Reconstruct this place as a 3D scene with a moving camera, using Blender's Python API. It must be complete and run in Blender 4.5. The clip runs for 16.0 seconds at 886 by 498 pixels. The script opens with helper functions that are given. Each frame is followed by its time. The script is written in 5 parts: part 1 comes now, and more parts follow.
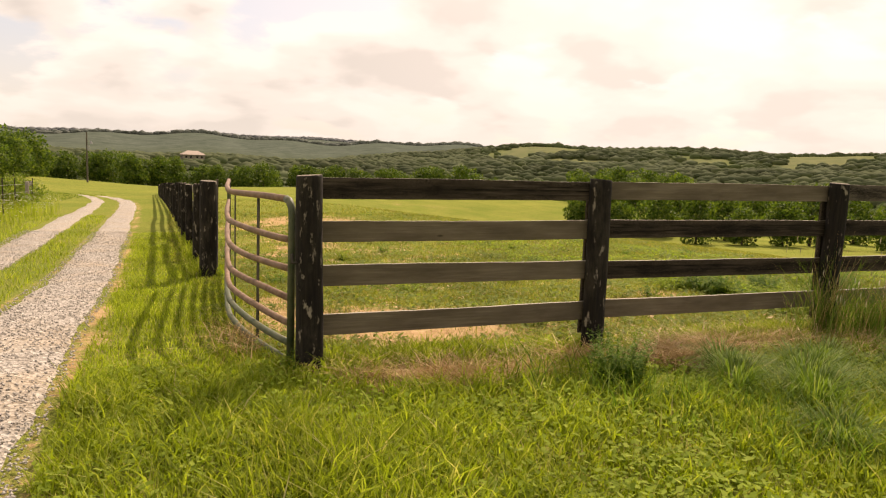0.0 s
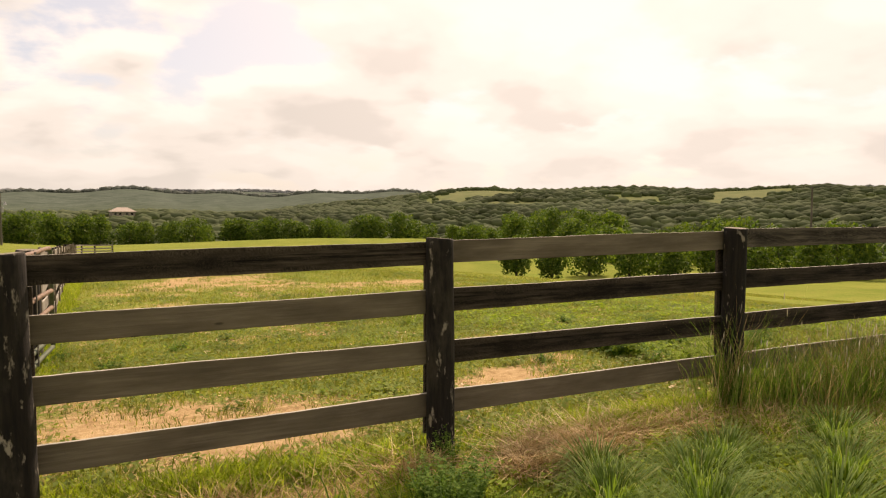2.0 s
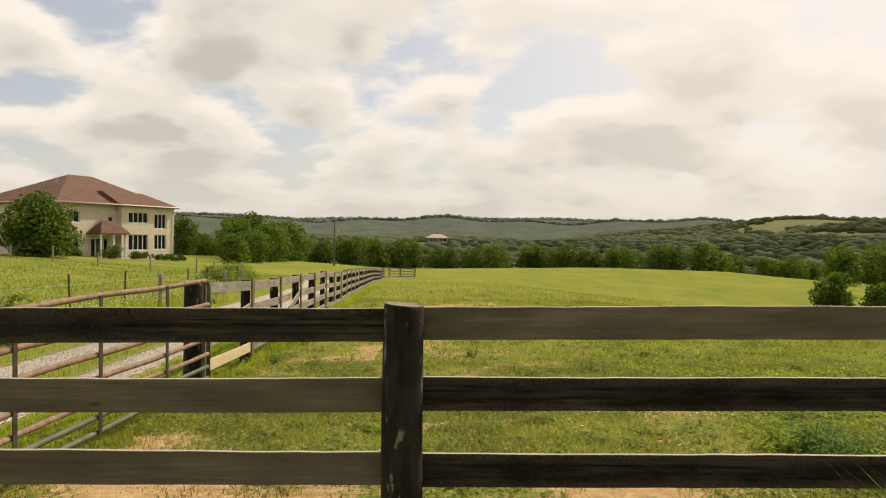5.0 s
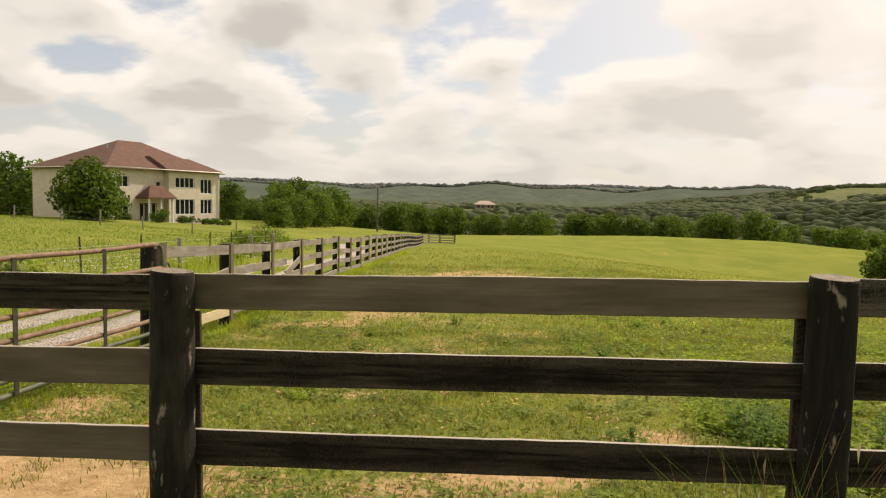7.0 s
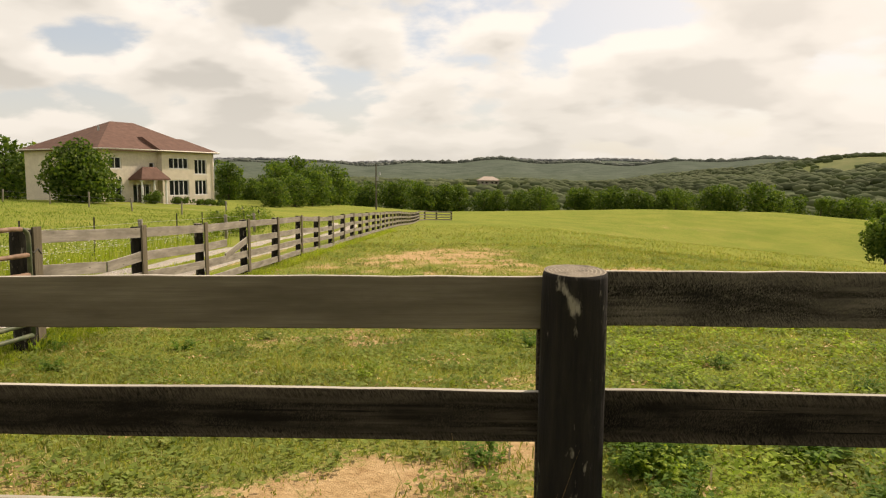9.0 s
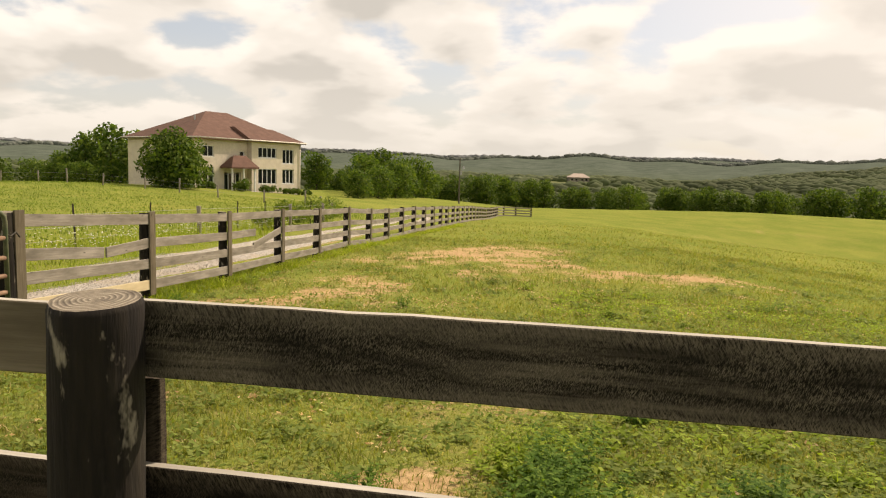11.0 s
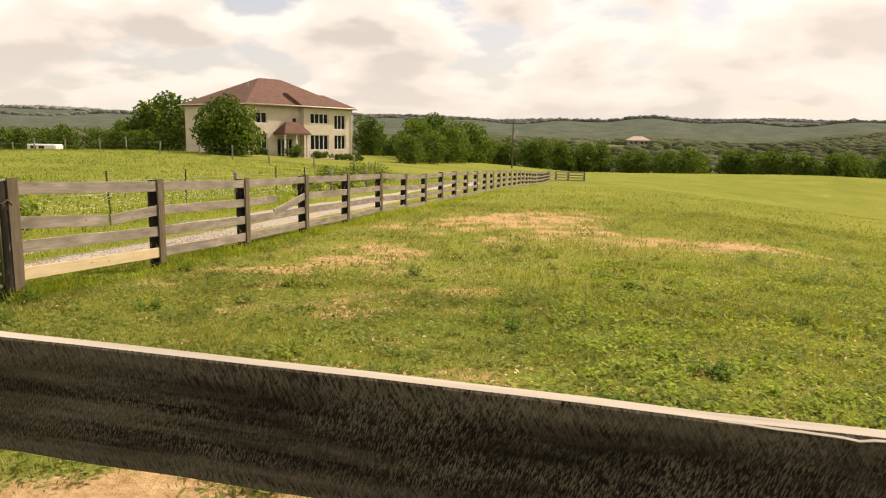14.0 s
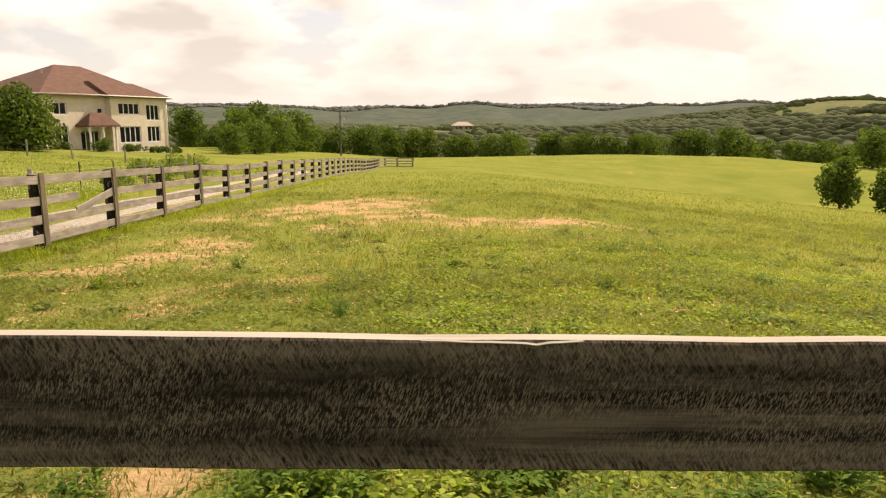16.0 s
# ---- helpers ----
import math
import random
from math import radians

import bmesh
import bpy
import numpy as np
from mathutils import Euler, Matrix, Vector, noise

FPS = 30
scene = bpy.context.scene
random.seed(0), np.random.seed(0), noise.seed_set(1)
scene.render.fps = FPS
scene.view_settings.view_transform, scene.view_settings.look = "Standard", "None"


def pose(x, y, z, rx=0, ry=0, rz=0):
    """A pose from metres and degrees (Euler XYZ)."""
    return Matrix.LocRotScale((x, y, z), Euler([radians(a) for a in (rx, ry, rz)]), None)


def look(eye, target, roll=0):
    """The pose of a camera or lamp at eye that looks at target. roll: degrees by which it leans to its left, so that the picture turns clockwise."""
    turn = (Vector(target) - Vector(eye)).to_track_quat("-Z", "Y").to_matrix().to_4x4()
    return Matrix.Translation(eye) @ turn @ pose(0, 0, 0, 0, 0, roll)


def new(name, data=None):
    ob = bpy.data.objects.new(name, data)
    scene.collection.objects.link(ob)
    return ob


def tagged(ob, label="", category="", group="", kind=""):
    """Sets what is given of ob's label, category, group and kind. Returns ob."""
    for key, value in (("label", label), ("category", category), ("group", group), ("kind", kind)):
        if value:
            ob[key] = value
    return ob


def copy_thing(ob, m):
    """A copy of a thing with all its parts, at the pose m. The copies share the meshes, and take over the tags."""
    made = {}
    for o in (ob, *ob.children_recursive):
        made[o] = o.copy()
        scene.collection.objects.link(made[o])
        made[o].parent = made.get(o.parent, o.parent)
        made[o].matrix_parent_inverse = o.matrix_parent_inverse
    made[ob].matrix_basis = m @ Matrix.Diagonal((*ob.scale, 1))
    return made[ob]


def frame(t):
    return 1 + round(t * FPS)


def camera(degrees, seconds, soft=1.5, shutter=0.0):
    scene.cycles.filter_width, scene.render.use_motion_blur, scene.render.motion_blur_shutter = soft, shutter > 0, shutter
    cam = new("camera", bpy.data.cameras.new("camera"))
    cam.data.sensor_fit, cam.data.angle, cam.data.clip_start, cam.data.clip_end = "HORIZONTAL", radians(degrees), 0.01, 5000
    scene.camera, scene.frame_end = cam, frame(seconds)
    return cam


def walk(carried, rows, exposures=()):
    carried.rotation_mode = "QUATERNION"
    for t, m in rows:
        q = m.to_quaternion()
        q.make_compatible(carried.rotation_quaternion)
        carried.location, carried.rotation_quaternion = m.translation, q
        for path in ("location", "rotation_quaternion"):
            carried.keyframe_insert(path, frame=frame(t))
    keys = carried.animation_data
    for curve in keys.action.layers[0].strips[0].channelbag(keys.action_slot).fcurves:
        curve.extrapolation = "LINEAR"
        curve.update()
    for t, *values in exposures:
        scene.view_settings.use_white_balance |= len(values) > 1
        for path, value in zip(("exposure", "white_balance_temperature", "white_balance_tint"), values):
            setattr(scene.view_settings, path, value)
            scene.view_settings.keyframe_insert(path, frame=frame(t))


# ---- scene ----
cam = camera(65.0, 16.0, soft=1.2)
PATH = [
    (0, (-0.854, -4.575, 1.412), (-0.131, -2.726, 1.166), 2.3),
    (0.5, (-0.591, -4.318, 1.451), (0.246, -2.516, 1.223), 2.0),
    (1, (-0.271, -4.119, 1.483), (0.547, -2.301, 1.319), 1.6),
    (1.5, (0.05, -3.919, 1.49), (0.933, -2.127, 1.387), 2.1),
    (2, (0.393, -3.798, 1.504), (1.27, -2.004, 1.392), 0.1),
    (2.5, (0.765, -3.68, 1.528), (1.436, -1.80, 1.388), 2.9),
    (3, (1.087, -3.54, 1.524), (1.676, -1.634, 1.376), 1.8),
    (3.5, (1.379, -3.346, 1.571), (1.872, -1.413, 1.428), 0.8),
    (4, (1.715, -3.182, 1.607), (1.899, -1.191, 1.554), 1.1),
    (4.5, (1.979, -3.006, 1.59), (2.104, -1.01, 1.552), 1.0),
    (4.7, (2.12, -2.945, 1.605), (2.222, -0.948, 1.568), 0.9),
    (6.8, (3.305, -2.725, 1.65), (3.153, -0.734, 1.539), 1.5),
    (7, (3.413, -2.618, 1.622), (3.333, -0.624, 1.486), 1.2),
    (7.5, (3.756, -2.45, 1.608), (3.667, -0.462, 1.411), 3.5),
    (8, (3.996, -2.23, 1.597), (3.844, -0.245, 1.402), 0.8),
    (8.5, (4.256, -1.926, 1.617), (4.176, 0.064, 1.428), 0.8),
    (8.7, (4.361, -1.864, 1.608), (4.279, 0.124, 1.41), 0.6),
    (10.8, (5.494, -1.12, 1.602), (5.198, 0.846, 1.387), 0.6),
    (11, (5.599, -1.08, 1.617), (5.256, 0.877, 1.395), 1.7),
    (11.5, (5.758, -0.964, 1.611), (5.359, 0.985, 1.401), 0.8),
    (12, (5.794, -0.781, 1.633), (5.362, 1.163, 1.446), 1.2),
    (12.5, (5.887, -0.636, 1.6), (5.388, 1.291, 1.402), 1.3),
    (13, (5.98, -0.571, 1.593), (5.421, 1.334, 1.35), 2.4),
    (13.5, (6.053, -0.534, 1.588), (5.468, 1.361, 1.328), 1.7),
    (14, (6.169, -0.563, 1.615), (5.674, 1.347, 1.29), 1.1),
    (14.5, (6.198, -0.507, 1.59), (5.749, 1.41, 1.236), 0.6),
    (15, (6.255, -0.509, 1.582), (5.982, 1.446, 1.264), 1.1),
    (15.5, (6.267, -0.54, 1.578), (6.107, 1.429, 1.264), 0.4),
    (16, (6.297, -0.589, 1.576), (6.269, 1.379, 1.221), 0.0),
]
EXPOSURE = [(0.0, 0.31, 7800, 27), (2.0, 0.25, 7750, 26), (3.5, 0.0, 7450, 19), (4.5, 0.0, 7350, 18), (7.0, 0.09, 7250, 19), (8.5, 0.13, 7300, 19), (11.0, 0.20, 7450, 20), (13.5, 0.26, 7600, 23), (16.0, 0.42, 7750, 25)]
walk(cam, [(t, look(e, g, r)) for t, e, g, r in PATH], EXPOSURE)

# ---------------------------------------------------------------- light
SUN_TO = Vector((0.66, 0.74, 0.97)).normalized()
sun_el = math.asin(SUN_TO.z)
sun_az = math.atan2(SUN_TO.x, SUN_TO.y)
sun = new("sun", bpy.data.lights.new("sun", "SUN"))
sun.data.energy = 5.0
sun.data.angle = radians(0.6)
sun.data.color = (1.0, 0.93, 0.80)
sun.matrix_world = look((0, 0, 60), Vector((0, 0, 60)) - SUN_TO)

world = bpy.data.worlds.new("world")
scene.world = world
world.use_nodes = True


def build_sky():
    nt = world.node_tree
    nt.nodes.clear()
    N, L = nt.nodes.new, nt.links.new
    out = N("ShaderNodeOutputWorld")
    back = N("ShaderNodeBackground")
    L(back.outputs[0], out.inputs[0])
    back.inputs[1].default_value = 1.0
    sky = N("ShaderNodeTexSky")
    sky.sky_type = "NISHITA"
    sky.sun_disc = False
    sky.sun_elevation = sun_el
    sky.sun_rotation = sun_az
    sky.dust_density = 1.5
    dim = N("ShaderNodeVectorMath")
    dim.operation = "SCALE"
    dim.inputs[3].default_value = 0.11
    L(sky.outputs[0], dim.inputs[0])
    co = N("ShaderNodeTexCoord")
    sep = N("ShaderNodeSeparateXYZ")
    L(co.outputs["Generated"], sep.inputs[0])

    def m(op, a, b=None, c=None):
        n = N("ShaderNodeMath")
        n.operation = op
        for k, v in enumerate((a, b, c)):
            if v is None:
                continue
            if isinstance(v, (int, float)):
                n.inputs[k].default_value = v
            else:
                L(v, n.inputs[k])
        return n.outputs[0]

    # clouds lie on a high sheet: they close up towards the horizon
    low = m("ADD", m("MAXIMUM", sep.outputs[2], 0.0), 0.30)
    sheet = N("ShaderNodeCombineXYZ")
    L(m("DIVIDE", sep.outputs[0], low), sheet.inputs[0])
    L(m("DIVIDE", sep.outputs[1], low), sheet.inputs[1])

    def cloud(scale, shift, near, detail=7.0, rough=0.52, dist=0.0):
        mp = N("ShaderNodeMapping")
        mp.inputs["Location"].default_value = shift
        mp.inputs["Scale"].default_value = (near, near, 1)
        L(sheet.outputs[0], mp.inputs[0])
        n = N("ShaderNodeTexNoise")
        n.inputs["Scale"].default_value = scale
        n.inputs["Detail"].default_value = detail
        n.inputs["Roughness"].default_value = rough
        n.inputs["Distortion"].default_value = dist
        L(mp.outputs[0], n.inputs["Vector"])
        return n.outputs["Fac"]

    def ramp(v, stops):
        r = N("ShaderNodeValToRGB")
        while len(r.color_ramp.elements) < len(stops):
            r.color_ramp.elements.new(0.5)
        for e, (p, c) in zip(r.color_ramp.elements, stops):
            e.position, e.color = p, (*c, 1)
        L(v, r.inputs[0])
        return r.outputs[0]

    def eased(v, stops):
        out_ = ramp(v, stops)
        out_.node.color_ramp.interpolation = "EASE"
        return out_

    shape = cloud(2.7, (1.35, 0.62, 0.4), 1.0, 8.0, 0.50, 0.1)
    # the bases are grey: there is cloud above them
    base = cloud(2.7, (1.35, 0.62, 0.4), 0.95, 4.0, 0.45, 0.1)
    mask = eased(shape, [(0.37, (0, 0, 0)), (0.48, (1, 1, 1))])
    # toward the horizon the clouds close up into white haze
    haze = ramp(sep.outputs[2], [(0.0, (0.85, 0.85, 0.85)), (0.06, (0.5, 0.5, 0.5)), (0.17, (0, 0, 0))])
    # bright veil around the sun
    dotp = N("ShaderNodeVectorMath")
    dotp.operation = "DOT_PRODUCT"
    L(co.outputs["Generated"], dotp.inputs[0])
    dotp.inputs[1].default_value = SUN_TO
    glow = eased(dotp.outputs["Value"], [(0.60, (0, 0, 0)), (1.0, (0.85, 0.85, 0.85))])
    tone = eased(base, [(0.40, (0.88, 0.905, 0.855)), (0.52, (0.74, 0.765, 0.72)), (0.64, (0.53, 0.555, 0.525))])

    def mix(f, a, b):
        n = N("ShaderNodeMix")
        n.data_type = "RGBA"
        L(f, n.inputs[0])
        for sock, v in ((n.inputs[6], a), (n.inputs[7], b)):
            if isinstance(v, tuple):
                sock.default_value = (*v, 1)
            else:
                L(v, sock)
        return n.outputs[2]

    # a thin high veil pales the blue between the clouds
    veil = N("ShaderNodeValue")
    veil.outputs[0].default_value = 0.42
    c1 = mix(mask, mix(veil.outputs[0], dim.outputs[0], (0.66, 0.745, 0.75)), tone)
    c2 = mix(haze, c1, (0.66, 0.685, 0.635))
    c3 = mix(glow, c2, (0.92, 0.92, 0.855))
    L(c3, back.inputs[0])


build_sky()


# ---------------------------------------------------------------- materials
def material(name, build, rough=0.8):
    mt = bpy.data.materials.new(name)
    mt.use_nodes = True
    nt = mt.node_tree
    b = nt.nodes["Principled BSDF"]
    b.inputs["Roughness"].default_value = rough
    b.inputs["Specular IOR Level"].default_value = 0.25
    build(nt, b)
    return mt


def coords(nt, scale=(1, 1, 1), kind="Object", turn=(0, 0, 0)):
    co = nt.nodes.new("ShaderNodeTexCoord")
    mp = nt.nodes.new("ShaderNodeMapping")
    mp.inputs["Scale"].default_value = scale
    mp.inputs["Rotation"].default_value = turn
    nt.links.new(co.outputs[kind], mp.inputs[0])
    return mp.outputs[0]


def noise_of(nt, vec, scale, detail=4.0, rough=0.55):
    n = nt.nodes.new("ShaderNodeTexNoise")
    n.inputs["Scale"].default_value = scale
    n.inputs["Detail"].default_value = detail
    n.inputs["Roughness"].default_value = rough
    if vec is not None:
        nt.links.new(vec, n.inputs["Vector"])
    return n.outputs["Fac"]


def ramp_of(nt, value, stops):
    r = nt.nodes.new("ShaderNodeValToRGB")
    while len(r.color_ramp.elements) < len(stops):
        r.color_ramp.elements.new(0.5)
    for e, (p, c) in zip(r.color_ramp.elements, stops):
        e.position = p
        e.color = (*c, 1) if isinstance(c, tuple) else (c, c, c, 1)
    nt.links.new(value, r.inputs[0])
    return r.outputs[0]


def mix_of(nt, fac, a, b, blend="MIX"):
    n = nt.nodes.new("ShaderNodeMix")
    n.data_type, n.blend_type = "RGBA", blend
    for sock, v in ((n.inputs[0], fac), (n.inputs[6], a), (n.inputs[7], b)):
        if isinstance(v, (int, float)):
            sock.default_value = v
        elif isinstance(v, tuple):
            sock.default_value = (*v, 1)
        else:
            nt.links.new(v, sock)
    return n.outputs[2]


def bump_of(nt, b, height, strength=0.4, distance=0.01):
    n = nt.nodes.new("ShaderNodeBump")
    n.inputs["Strength"].default_value = strength
    n.inputs["Distance"].default_value = distance
    nt.links.new(height, n.inputs["Height"])
    nt.links.new(n.outputs[0], b.inputs["Normal"])


def random_of(nt, island=False):
    if island:
        return nt.nodes.new("ShaderNodeNewGeometry").outputs["Random Per Island"]
    return nt.nodes.new("ShaderNodeObjectInfo").outputs["Random"]


def plain(name, c1, c2, scale=8.0, rough=0.8, bump=0.2, dist=0.004, metal=0.0, stretch=(1, 1, 1)):
    def build(nt, b):
        v = coords(nt, stretch)
        f = noise_of(nt, v, scale, 6)
        g = noise_of(nt, v, scale * 6, 3)
        col = ramp_of(nt, f, [(0.3, c1), (0.7, c2)])
        col = mix_of(nt, 0.35, col, ramp_of(nt, g, [(0.3, 0.55), (0.7, 1.0)]), "MULTIPLY")
        nt.links.new(col, b.inputs["Base Color"])
        b.inputs["Metallic"].default_value = metal
        bump_of(nt, b, g, bump, dist)
    return material(name, build, rough)


def wood(name, dark, mid, pale, amount, saw=0.0, rough=0.85):
    """Weathered plank: grain along the local x axis, worn pale fibres, saw marks across."""
    def build(nt, b):
        info = nt.nodes.new("ShaderNodeObjectInfo")
        co = nt.nodes.new("ShaderNodeTexCoord")
        off = nt.nodes.new("ShaderNodeVectorMath")
        off.operation = "MULTIPLY_ADD"
        nt.links.new(info.outputs["Random"], off.inputs[0])
        off.inputs[1].default_value = (37.0, 11.0, 23.0)
        nt.links.new(co.outputs["Object"], off.inputs[2])

        def mapped(scale, turn=(0, 0, 0)):
            mp = nt.nodes.new("ShaderNodeMapping")
            mp.inputs["Scale"].default_value = scale
            mp.inputs["Rotation"].default_value = turn
            nt.links.new(off.outputs[0], mp.inputs[0])
            return mp.outputs[0]

        grain = noise_of(nt, mapped((2.5, 60, 60)), 1.0, 6, 0.6)
        blotch = noise_of(nt, mapped((2.2, 9, 9)), 1.0, 4, 0.6)
        base = ramp_of(nt, blotch, [(0.30, dark), (0.72, mid)])
        worn = noise_of(nt, mapped((1.6, 6, 6)), 1.3, 5, 0.6)
        col = mix_of(nt, ramp_of(nt, grain, [(0.5 - 0.25 * amount, 0.0), (0.78 - 0.12 * amount, 0.75)]), base, pale)
        col = mix_of(nt, ramp_of(nt, worn, [(0.38, 0.0), (0.66, 1.0)]), base, col)
        height = grain
        if saw:
            mk = nt.nodes.new("ShaderNodeMapping")
            mk.inputs["Scale"].default_value = (720, 180, 150)
            nt.links.new(mapped((1, 1, 1), (0, radians(-20), 0)), mk.inputs[0])
            marks = noise_of(nt, mk.outputs[0], 1.0, 4, 0.62)
            where = noise_of(nt, mapped((5, 22, 22)), 1.0, 4, 0.65)
            f = nt.nodes.new("ShaderNodeMath")
            f.operation = "MULTIPLY"
            nt.links.new(ramp_of(nt, marks, [(0.47, 0.0), (0.60, saw)]), f.inputs[0])
            nt.links.new(ramp_of(nt, where, [(0.36, 0.05), (0.60, 1.0)]), f.inputs[1])
            col = mix_of(nt, f.outputs[0], col, pale)
            # bare grey shows along the upper and lower edges, crossed by finer marks the other way
            sep = nt.nodes.new("ShaderNodeSeparateXYZ")
            nt.links.new(co.outputs["Object"], sep.inputs[0])
            wav = nt.nodes.new("ShaderNodeMath")
            wav.operation = "MULTIPLY_ADD"
            nt.links.new(noise_of(nt, mapped((5, 14, 14)), 1.0, 4, 0.65), wav.inputs[0])
            wav.inputs[1].default_value = 0.05
            nt.links.new(sep.outputs[2], wav.inputs[2])
            across = nt.nodes.new("ShaderNodeMapRange")
            across.inputs["From Min"].default_value = -0.145
            across.inputs["From Max"].default_value = 0.025
            nt.links.new(wav.outputs[0], across.inputs["Value"])
            rim = ramp_of(nt, across.outputs[0], [(0.18, 0.8), (0.36, 0.0), (0.74, 0.0), (0.95, 0.75)])
            mk2 = nt.nodes.new("ShaderNodeMapping")
            mk2.inputs["Scale"].default_value = (300, 90, 60)
            nt.links.new(mapped((1, 1, 1), (0, radians(28), 0)), mk2.inputs[0])
            cross = ramp_of(nt, noise_of(nt, mk2.outputs[0], 1.0, 4, 0.65), [(0.40, 0.0), (0.62, 1.0)])
            col = mix_of(nt, mix_of(nt, 1.0, rim, cross, "MULTIPLY"), col, tuple(0.8 * c for c in pale))
            crack = noise_of(nt, mapped((1.3, 90, 90)), 1.0, 3, 0.5)
            col = mix_of(nt, ramp_of(nt, crack, [(0.68, 0.0), (0.72, 0.9)]), col, tuple(0.4 * c for c in dark))
            height = marks
        knots = nt.nodes.new("ShaderNodeTexVoronoi")
        knots.inputs["Scale"].default_value = 1.0
        nt.links.new(mapped((2.6, 8, 8)), knots.inputs["Vector"])
        col = mix_of(nt, ramp_of(nt, knots.outputs["Distance"], [(0.05, 0.75), (0.09, 0.0)]), col, tuple(0.45 * c for c in dark))
        nt.links.new(col, b.inputs["Base Color"])
        b.inputs["Specular IOR Level"].default_value = 0.1
        bump_of(nt, b, height, 0.55, 0.004)
    return material(name, build, rough)


M_BLACK = wood("black_stained_plank", (0.003, 0.0022, 0.0014), (0.011, 0.008, 0.005), (0.125, 0.10, 0.07), 0.4, 0.35)
M_SAWN = wood("rough_sawn_black_plank", (0.003, 0.0024, 0.0015), (0.015, 0.012, 0.008), (0.20, 0.17, 0.125), 0.3, 0.68)
M_GREY = wood("grey_brown_plank", (0.078, 0.063, 0.041), (0.138, 0.114, 0.076), (0.225, 0.19, 0.135), 0.5)
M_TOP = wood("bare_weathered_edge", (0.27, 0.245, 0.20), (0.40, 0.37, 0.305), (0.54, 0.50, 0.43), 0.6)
M_SILVER = wood("silvered_plank", (0.13, 0.115, 0.09), (0.245, 0.218, 0.175), (0.42, 0.38, 0.32), 0.7)
M_NEWWOOD = wood("fresh_pine_plank", (0.42, 0.34, 0.20), (0.55, 0.46, 0.29), (0.62, 0.54, 0.36), 0.4)


def post_bark(nt, b):
    info = nt.nodes.new("ShaderNodeObjectInfo")
    co = nt.nodes.new("ShaderNodeTexCoord")
    off = nt.nodes.new("ShaderNodeVectorMath")
    off.operation = "MULTIPLY_ADD"
    nt.links.new(info.outputs["Random"], off.inputs[0])
    off.inputs[1].default_value = (7.0, 13.0, 29.0)
    nt.links.new(co.outputs["Object"], off.inputs[2])

    def mapped(scale):
        mp = nt.nodes.new("ShaderNodeMapping")
        mp.inputs["Scale"].default_value = scale
        nt.links.new(off.outputs[0], mp.inputs[0])
        return mp.outputs[0]

    grain = noise_of(nt, mapped((45, 45, 5)), 1.0, 5, 0.6)
    chips = noise_of(nt, mapped((17, 17, 7)), 1.0, 4, 0.65)
    col = ramp_of(nt, grain, [(0.3, (0.004, 0.003, 0.002)), (0.75, (0.019, 0.0145, 0.009))])
    col = mix_of(nt, ramp_of(nt, chips, [(0.60, 0.0), (0.68, 0.9)]), col, (0.25, 0.22, 0.165))
    worn = noise_of(nt, mapped((6, 6, 2)), 1.0, 5, 0.7)
    col = mix_of(nt, ramp_of(nt, worn, [(0.50, 0.0), (0.72, 0.5)]), col, (0.075, 0.065, 0.044))
    nt.links.new(col, b.inputs["Base Color"])
    bump_of(nt, b, grain, 0.7, 0.008)


M_POST = material("black_stained_round_post", post_bark, 0.9)


def post_end(nt, b):
    v = coords(nt, (1, 1, 0))
    ln = nt.nodes.new("ShaderNodeVectorMath")
    ln.operation = "LENGTH"
    wob = noise_of(nt, v, 9.0, 3)
    nt.links.new(v, ln.inputs[0])
    ad = nt.nodes.new("ShaderNodeMath")
    ad.operation = "MULTIPLY_ADD"
    nt.links.new(wob, ad.inputs[0])
    ad.inputs[1].default_value = 0.03
    nt.links.new(ln.outputs["Value"], ad.inputs[2])
    si = nt.nodes.new("ShaderNodeMath")
    si.operation = "SINE"
    ml = nt.nodes.new("ShaderNodeMath")
    ml.operation = "MULTIPLY"
    ml.inputs[1].default_value = 620.0
    nt.links.new(ad.outputs[0], ml.inputs[0])
    nt.links.new(ml.outputs[0], si.inputs[0])
    col = ramp_of(nt, si.outputs[0], [(0.1, (0.15, 0.125, 0.09)), (0.9, (0.29, 0.25, 0.185))])
    col = mix_of(nt, ramp_of(nt, noise_of(nt, v, 22, 4), [(0.5, 0.0), (0.68, 0.8)]), col, (0.07, 0.055, 0.04))
    nt.links.new(col, b.inputs["Base Color"])
    bump_of(nt, b, si.outputs[0], 0.35, 0.002)


M_POSTEND = material("sawn_post_end_with_rings", post_end, 0.9)
M_RUST = plain("rusty_pipe", (0.13, 0.075, 0.045), (0.27, 0.175, 0.11), 14, 0.65, 0.3, 0.001)
M_GATEGREEN = plain("worn_green_paint", (0.05, 0.075, 0.035), (0.13, 0.13, 0.075), 10, 0.55, 0.2, 0.001)
M_STEEL = plain("dark_steel", (0.03, 0.028, 0.022), (0.08, 0.07, 0.05), 12, 0.6, 0.2, 0.001, 0.3)
M_GALV = plain("galvanised_metal", (0.30, 0.30, 0.29), (0.42, 0.42, 0.40), 20, 0.45, 0.1, 0.001, 0.7)
M_WHITE = plain("white_paint", (0.66, 0.65, 0.61), (0.80, 0.79, 0.75), 3, 0.5, 0.1, 0.002)
